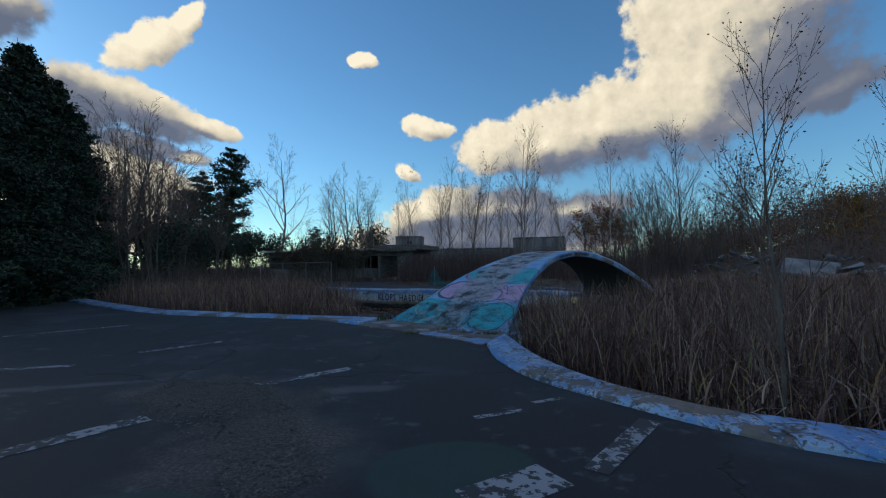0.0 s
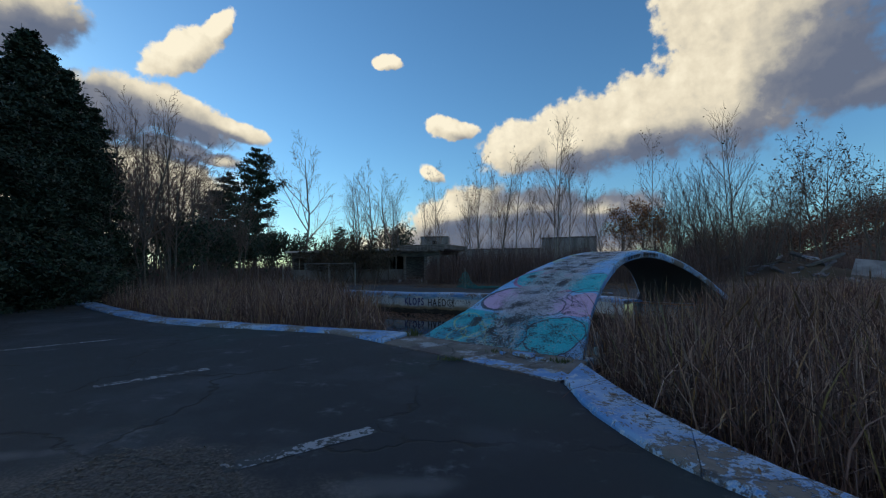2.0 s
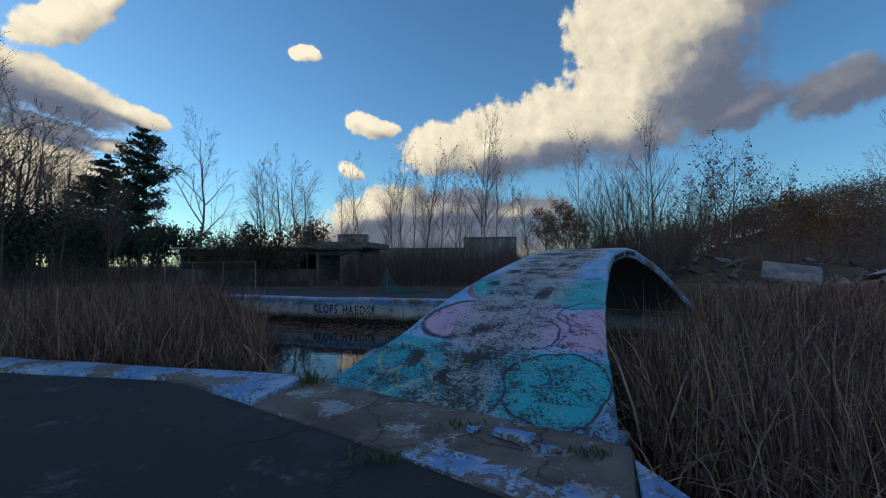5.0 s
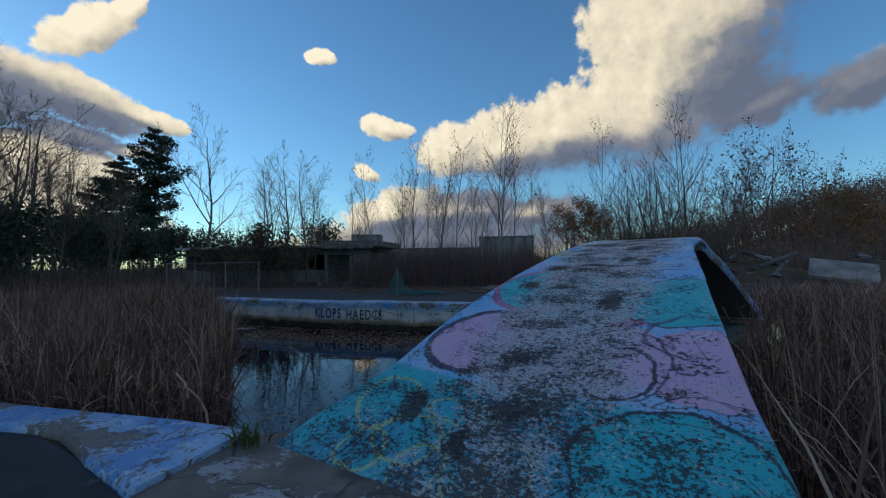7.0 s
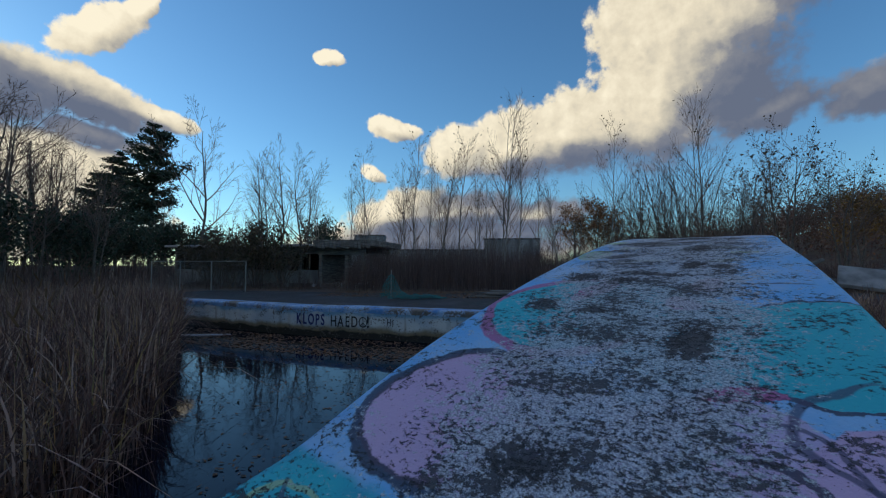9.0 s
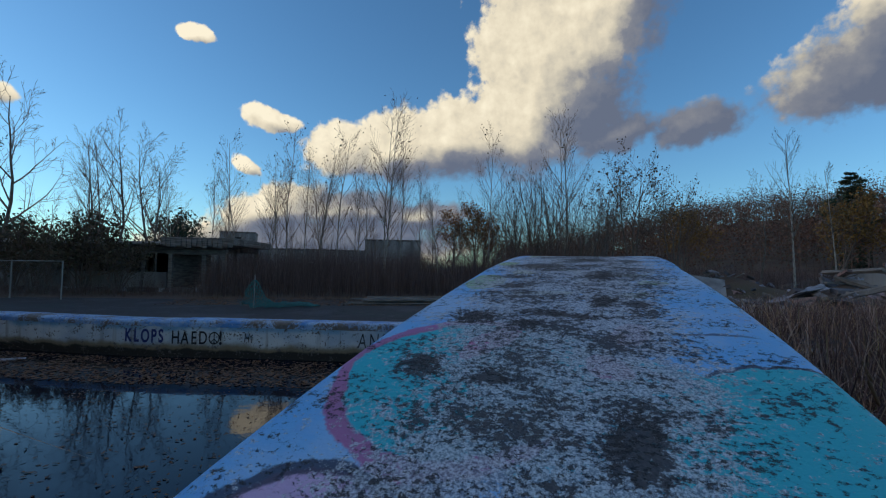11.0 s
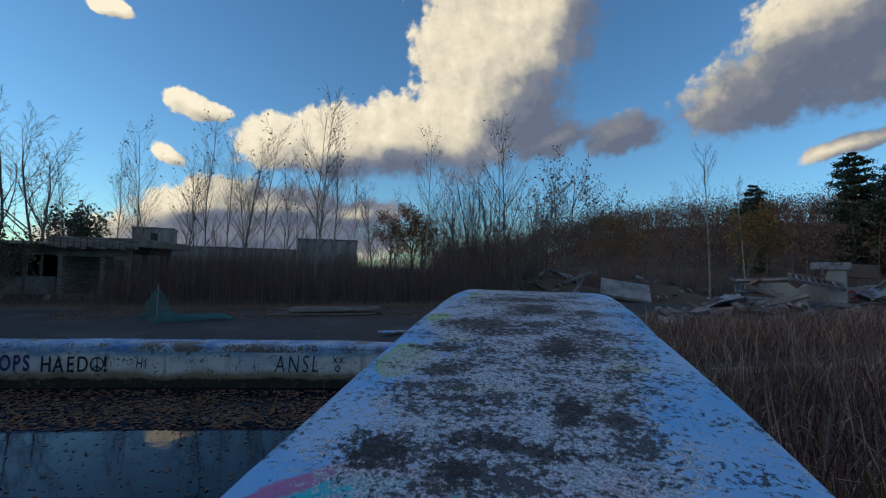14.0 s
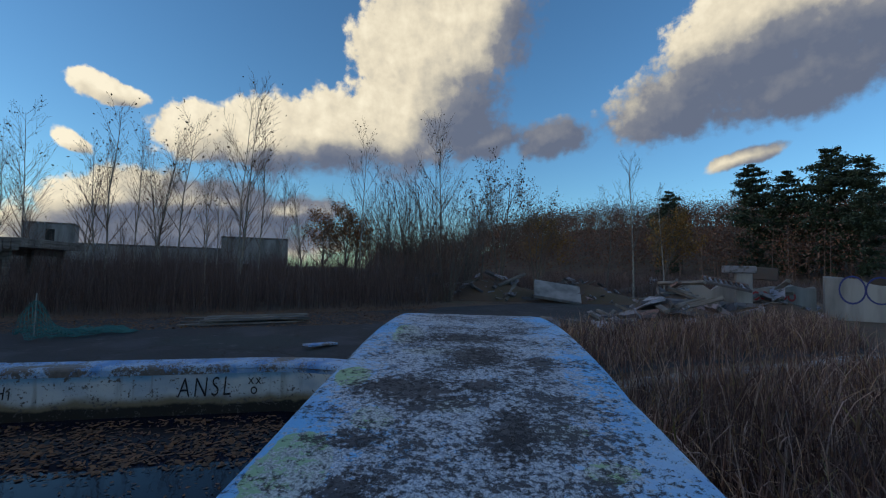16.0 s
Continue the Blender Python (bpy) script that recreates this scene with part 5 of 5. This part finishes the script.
def block(name, m, L, D, H, windows, label, storey=3.2, cols=0):
    b = base_at(name, m, label, "building")
    slab(b, "wall", M["stucco"], 0, L, 0, D, -0.2, H)
    slab(b, "parapet", M["concrete"], -0.1, L + 0.1, -0.1, D + 0.1, H, H + 0.3, 0.03)
    for i in range(cols):
        x = (i + 0.5) * L / cols
        for k in range(windows):
            # near-black box on the solid wall, its colour standing for the unlit room
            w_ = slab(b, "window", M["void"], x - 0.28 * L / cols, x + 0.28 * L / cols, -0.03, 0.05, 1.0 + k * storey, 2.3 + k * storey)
            slab(w_, "sill", M["concrete"], x - 0.3 * L / cols, x + 0.3 * L / cols, -0.14, -0.03, 0.9 + k * storey, 1.0 + k * storey)
    return b


tower = block("concrete_tower", pose(-17.0, 103.8, -0.03, 0, 0, 2), 6.4, 6.0, 8.0, 0, "pale concrete stair tower of a ruined hotel")
# the tower's opening is a near-black box, shade inside given by colour
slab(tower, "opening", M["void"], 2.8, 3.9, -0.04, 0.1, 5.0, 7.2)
block("low_ruin", pose(-20, 104.2, -0.03, 0, 0, -2), 33, 9, 4.9, 1, "long low ruined hotel wing with empty windows", 3.0, 14)
block("pale_building", pose(9.6, 89.6, -0.03, 0, 0, -14), 10.0, 8, 6.4, 1, "pale boxy concrete building behind the birches", 3.0, 4)

# ---------- rubble and ruins ----------
def chunk(rng, sx, sy, sz):
    """A broken piece of concrete slab with uneven corners."""
    bm = box_bm((sx, sy, sz), (0, 0, 0), 0, 0, 0.10 * min(sx, sy, 1.0), rng)
    for v in bm.verts:
        v.co.z = max(-sz * 0.8, min(sz * 0.8, v.co.z))
    bmesh.ops.subdivide_edges(bm, edges=[e for e in bm.edges], cuts=1, use_grid_fill=True)
    for v in bm.verts:
        v.co += Vector((rng.uniform(-1, 1), rng.uniform(-1, 1), rng.uniform(-0.5, 0.5))) * 0.03 * min(sx, sy)
    bmesh.ops.bevel(bm, geom=list(bm.edges), offset=0.012, segments=1, affect="EDGES")
    me = bpy.data.meshes.new("chunk")
    bm.to_mesh(me)
    bm.free()
    me.materials.append(M["debris"])
    return me


rng = random.Random(131)
shapes = [chunk(rng, rng.uniform(0.6, 1.9), rng.uniform(0.4, 1.1), rng.uniform(0.14, 0.34)) for _ in range(12)]
shapes += [chunk(rng, rng.uniform(2.2, 3.2), rng.uniform(0.16, 0.24), rng.uniform(0.12, 0.18)) for _ in range(4)]
for me in shapes[12:]:
    me.materials[0] = M["wood"]


def rubble(centre, rx, ry, height, count, label, seed, turn=0.0):
    rng = random.Random(seed)
    heap = base_at("rubble_pile", pose(*centre, -0.03, 0, 0, turn), label, "rubble")
    for i in range(int(count * 2.8)):
        a, r = rng.uniform(0, 6.283), math.sqrt(rng.random())
        x, y = rx * r * math.cos(a), ry * r * math.sin(a)
        z = height * (1 - r) * rng.uniform(0.2, 1.0) + 0.1
        o = new("concrete_piece", shapes[rng.randrange(16)])
        o.parent = heap
        o.matrix_local = pose(x, y, z, rng.uniform(-38, 38), rng.uniform(-30, 30), rng.uniform(0, 360)) @ Matrix.Scale(rng.choice((0.22, 0.3, 0.4, 0.5, 0.6, 0.8, 1.05)), 4)
    bm = bmesh.new()
    bmesh.ops.create_grid(bm, x_segments=16, y_segments=16, size=1.0)
    for v in bm.verts:
        d = min(1, math.hypot(v.co.x, v.co.y))
        v.co = Vector((v.co.x * rx * 1.2, v.co.y * ry * 1.2, height * 0.62 * (1 - d) ** 0.8 + 0.1 * noise.noise(v.co * 3) * (d < 0.95) - 0.02))
    part("earth_core", bm, M["dirt"], heap, "brown earth and dust", True)
    return heap


rubble((24.3, 23.6), 4.2, 2.2, 2.0, 46, "heap of broken white concrete and steel", 1, 20)
rubble((30.2, 21.6), 3.2, 2.2, 1.7, 30, "heap of broken concrete slabs", 2, 10)
rubble((22.4, 37.0), 5.2, 1.8, 2.5, 46, "long heap of dark broken slabs", 3, -30)
rubble((27.6, 32.6), 4.0, 1.8, 2.3, 34, "heap of dark slabs beside the tilted one", 7, -35)
rubble((33.5, 24.5), 4.0, 1.8, 1.9, 28, "heap of broken blocks before the ruined wall", 8, -50)
rubble((18.2, 38.6), 3.4, 1.4, 2.0, 26, "low heap of dark timber and slabs", 9, -20)
rubble((15.2, 21.6), 2.4, 1.1, 0.7, 16, "low scatter of broken coping", 4, -15)
rubble((20.8, 21.4), 4.8, 1.8, 1.3, 40, "low scatter of broken paving", 5, -10)
rubble((44.0, 36.0), 5.0, 2.0, 2.6, 26, "far heap of painted concrete", 6, -30)

# tilted slab with faded sprayed patterns
tilted = base_at("tilted_slab", pose(25.2, 32.6, 0.75, 32, 8, -40), "tilted pale slab with faded spray marks", "slab")
part("plate", box_bm((3.2, 2.0, 0.25), (0, 0, 0), 0.03), M["stucco"], tilted)

# grille-like broken concrete block lying on the heap
grille = base_at("concrete_grille", pose(27.0, 22.4, 1.75, 18, 12, -52), "broken ventilation grille of concrete ribs", "grille")
part("rail", box_bm((2.2, 0.14, 0.14), (0, -0.45, 0), 0.02), M["debris"], grille)
part("rail", box_bm((2.2, 0.14, 0.14), (0, 0.45, 0), 0.02), M["debris"], grille)
for i in range(9):
    part("rib", box_bm((0.10, 0.8, 0.12), (-1.0 + i * 0.25, 0, 0), 0.015), M["debris"], grille)


def ruin_wall(m, L, H, T, label):
    r = base_at("ruined_wall", m, label, "wall")
    bm = bmesh.new()
    rng = random.Random(int(L * 10))
    k = 14
    tops = [H * (1 - 0.25 * rng.random() * (i > 2)) for i in range(k + 1)]
    rows = []
    for i in range(k + 1):
        x = L * i / k
        rows.append([bm.verts.new((x, y, z)) for y, z in ((0, -0.1), (0, tops[i]), (T, tops[i] + rng.uniform(-0.1, 0.1)), (T, -0.1))])
    for i in range(k):
        for j in range(3):
            bm.faces.new((rows[i][j], rows[i + 1][j], rows[i + 1][j + 1], rows[i][j + 1]))
    bm.faces.new(rows[0])
    bm.faces.new(rows[-1][::-1])
    bmesh.ops.recalc_face_normals(bm, faces=bm.faces)
    part("wall_body", bm, M["stucco"], r, "pale stained stucco")
    return r


def scrawl(parent, loops, mat, width=0.07):
    """Sprayed round marks: flat rings standing a little proud of the wall."""
    for cx, cz, rx, rz in loops:
        vs, fs = [], []
        for i in range(25):
            a = 2 * math.pi * i / 24
            for k in (1.0, 1.0 - width / min(rx, rz)):
                vs.append((cx + rx * k * math.cos(a), -0.012, cz + rz * k * math.sin(a)))
        for i in range(24):
            fs.append((2 * i, 2 * i + 2, 2 * i + 3, 2 * i + 1))
        solid("spray_mark", vs, fs, mat, parent)


wall = ruin_wall(pose(31.4, 19.6, -0.03, 0, 0, -62), 9.0, 2.2, 0.35, "broken stucco wall with round sprayed marks")
scrawl(wall, [(1.1, 1.6, 0.55, 0.75), (2.2, 1.6, 0.6, 0.72), (3.4, 1.5, 0.5, 0.7), (4.6, 1.6, 0.4, 0.5)], M["blue_ink"])
low = ruin_wall(pose(27.5, 25.6, -0.03, 0, 0, -52), 7.0, 1.75, 0.4, "low broken wall with red spray paint")
scrawl(low, [(4.2 + 0.42 * i, 1.1, 0.2, 0.26) for i in range(5)], M["red_ink"], 0.09)
cap = base_at("concrete_block", pose(32.0, 23.2, 2.35, 0, 3, -58), "squared concrete block on the ruined wall", "block")
part("block_body", box_bm((2.3, 1.0, 0.75), (0, 0, 0), 0.04), M["debris"], cap)
pillar = base_at("broken_pillar", pose(28.4, 22.2, -0.03, 0, 0, -55), "pale broken concrete pillar", "pillar")
part("shaft", box_bm((0.75, 0.6, 2.6), (0, 0, 1.25), 0.05), M["stucco"], pillar)
part("capital", box_bm((1.5, 0.8, 0.4), (-0.2, 0, 2.55), 0.05), M["debris"], pillar)

# ---------- far deck clutter ----------
def fence_panel(m, L, H):
    fnc = base_at("chain_link_fence", m, "leaning grey chain-link fence", "fence")
    k = int(L / 2.4)
    posts = [[(i * L / k, 0, -0.1, 0.03), (i * L / k, 0, H, 0.03)] for i in range(k + 1)]
    for q in posts:
        v, f = tubes([q], 8)
        solid("fence_post", v, f, M["steel"], fnc)
    v, f = tubes([[(0, 0, H - 0.03, 0.02), (L, 0, H - 0.03, 0.02)]], 6)
    solid("top_rail", v, f, M["steel"], fnc)
    wires, s = [], 0.11
    for sgn in (1, -1):
        x = -H
        while x < L + H:
            a, b = (x, 0.03), (x + H * sgn, H - 0.05)
            t0, t1 = 0.0, 1.0
            dx = b[0] - a[0]
            if dx != 0:
                lo, hi = sorted(((0 - a[0]) / dx, (L - a[0]) / dx))
                t0, t1 = max(t0, lo), min(t1, hi)
            if t1 > t0 + 0.02:
                wires.append([(a[0] + dx * t, 0.004 * sgn, a[1] + (b[1] - a[1]) * t, 0.0025) for t in (t0, t1)])
            x += s
    v, f = tubes(wires, 3)
    solid("wire_mesh", v, f, M["steel"], fnc)
    return fnc


fence_panel(pose(-16.6, 35.5, -0.03, 0, 0, -26), 8.0, 1.7)

net = base_at("crumpled_netting", pose(-0.3, 27.6, 0.0, 0, 0, 20), "collapsed teal plastic netting on the far deck", "netting")
bm = bmesh.new()
bmesh.ops.create_grid(bm, x_segments=34, y_segments=22, size=1.0)
for v in bm.verts:
    x, y = v.co.x, v.co.y
    peak = 0.95 * math.exp(-((x + 0.75) ** 2 * 14 + y * y * 6))
    v.co = Vector((x * 1.3, y * 0.8, 0.04 + peak + 0.22 * abs(noise.noise(Vector((x * 3, y * 3, 0.5)))) * (1 - 0.5 * x)))
bmesh.ops.wireframe(bm, faces=bm.faces, thickness=0.02, use_replace=True, use_even_offset=False)
part("net_sheet", bm, M["tarp"], net)
v, f = tubes([[(-0.98, 0.0, 0.0, 0.02), (-0.96, 0.05, 1.25, 0.018)]], 6)
solid("stake", v, f, M["steel"], net)

boards = base_at("plank_stack", pose(4.6, 28.6, 0.0, 0, 0, -6), "low stack of rotten planks on the far deck", "planks")
rng = random.Random(141)
for i in range(9):
    bm = box_bm((rng.uniform(3.2, 4.6), 0.24, 0.06), (rng.uniform(-0.4, 0.4), (i % 4) * 0.27 - 0.4, 0.05 + (i // 4) * 0.13), 0.006, rng.uniform(-4, 4))
    part("plank", bm, M["wood"], boards)
sill = base_at("white_board", pose(5.4, 22.6, 0.05, 0, 4, 25), "white broken board lying by the coping", "board")
part("board", box_bm((1.0, 0.3, 0.05), (0, 0, 0.03), 0.008), M["coping"], sill)

# ---------- writing on the far wall ----------
def wall_spot(f):
    """The place and heading of the far wall's face at a distance f from its start, along the smoothed line."""
    p = curve_through(FAR_WALL, 0.05)
    d = np.concatenate([[0], np.cumsum(np.linalg.norm(np.diff(p, axis=0), axis=1))])
    x, y = np.interp(f, d, p[:, 0]), np.interp(f, d, p[:, 1])
    x1, y1 = np.interp(f + 0.3, d, p[:, 0]), np.interp(f + 0.3, d, p[:, 1])
    return x, y, math.degrees(math.atan2(y1 - y, x1 - x))


def wall_length_at(x_):
    p = curve_through(FAR_WALL, 0.05)
    d = np.concatenate([[0], np.cumsum(np.linalg.norm(np.diff(p, axis=0), axis=1))])
    i = int(np.argmin(np.abs(p[:, 0] - x_) + 100 * (p[:, 1] < 19)))
    return float(d[i])


def lettering(text, x_, z, size, mat, label, squeeze=1.0, slant=0.0, bold=0.012):
    """Each character on its own spot of the wall, so that the line follows the curve."""
    root = base_at("wall_lettering", Matrix.Identity(4), label, "graffiti")
    f = wall_length_at(x_)
    for ch in text:
        if ch == " ":
            f += size * 0.32 * squeeze
            continue
        cu = bpy.data.curves.new("character", "FONT")
        cu.body, cu.size, cu.extrude, cu.offset, cu.shear = ch, size, 0.003, bold, slant
        tmp = bpy.data.objects.new("character", cu)
        me = bpy.data.meshes.new_from_object(tmp)
        bpy.data.objects.remove(tmp)
        wd = max(v.co.x for v in me.vertices) * squeeze
        me.materials.clear()
        me.materials.append(mat)
        o = new("character", me)
        o.parent = root
        x, y, a = wall_spot(f + wd / 2)
        out = np.array([math.sin(radians(a)), -math.cos(radians(a))]) * 0.02
        o.matrix_world = pose(x + out[0], y + out[1], z + rng.uniform(-0.015, 0.015), 0, 0, a) @ Matrix.Translation((-wd / 2, 0, 0)) @ pose(0, 0, 0, 90, 0, 0) @ Matrix.Diagonal((squeeze, 1, 1, 1))
        f += wd + size * 0.10
    return root, f


lettering("KLOPS", -4.02, -0.55, 0.50, M["blue_ink"], "blue sprayed word KLOPS", 0.62)
hae, end = lettering("HAED", -2.78, -0.57, 0.50, M["ink"], "black sprayed word HAED with a peace sign", 0.66, 0, 0.004)
x, y, a = wall_spot(end + 0.15)
peace = base_at("peace_sign", pose(x + 0.02 * math.sin(radians(a)), y - 0.02 * math.cos(radians(a)), -0.41, 0, 0, a), "black sprayed round peace sign", "graffiti")
scrawl(peace, [(0, 0, 0.15, 0.17)], M["ink"], 0.03)
for x0, z0, x1, z1 in ((0, -0.17, 0, 0.17), (0, -0.02, -0.11, -0.13), (0, -0.02, 0.11, -0.13)):
    v, f = tubes([[(x0, -0.014, z0, 0.012), (x1, -0.014, z1, 0.012)]], 5)
    solid("stroke", v, f, M["ink"], peace)
lettering("!", -1.55, -0.58, 0.5, M["ink"], "black sprayed exclamation mark", 0.8)
lettering("Hi", -0.85, -0.52, 0.36, M["ink"], "small black scribbled Hi", 0.6, 0.15, 0.0)
lettering("ANSL", 2.08, -0.58, 0.58, M["ink"], "thin black sprayed letters ANSL", 0.62, 0.1, -0.006)
lettering("xx", 3.36, -0.36, 0.3, M["ink"], "two small black crosses", 0.8, 0, 0.0)
lettering("o", 3.42, -0.58, 0.34, M["ink"], "small black painted ring", 0.8, 0, 0.0)

# ---------- worn line paint on the deck ----------
def dash(x0, y0, x1, y1, wd, label="worn white painted line on the asphalt"):
    ob = tagged(new("painted_line", bpy.data.meshes.new("painted_line")), label, "road marking", "lines on the deck")
    d = Vector((x1 - x0, y1 - y0)).normalized()
    nx, ny = -d.y * wd * 0.65, d.x * wd * 0.65
    k = 8
    vs = []
    for i in range(k + 1):
        px_, py_ = x0 + (x1 - x0) * i / k, y0 + (y1 - y0) * i / k
        j = 0.012 * noise.noise(Vector((px_ * 5, py_ * 5, 0)))
        vs += [(px_ + nx + j, py_ + ny, 0.004), (px_ - nx + j, py_ - ny, 0.004)]
    ob.data.from_pydata(vs, [], [(2 * i, 2 * i + 1, 2 * i + 3, 2 * i + 2) for i in range(k)])
    ob.data.materials.append(M["line"])
    return ob


for row in ((-2.75, 2.0, -1.80, 3.36, 0.16), (-1.33, 4.45, -0.47, 5.28, 0.13), (-4.21, 6.30, -3.42, 7.3, 0.12), (-5.8, 4.96, -4.46, 5.38, 0.12), (-8.38, 7.9, -7.0, 9.55, 0.10), (1.93, 2.47, 2.65, 3.43, 0.13), (1.12, 2.05, 1.66, 2.42, 0.26), (1.15, 3.45, 1.6, 3.66, 0.06), (1.72, 3.88, 2.04, 4.05, 0.05)):
    dash(*row)
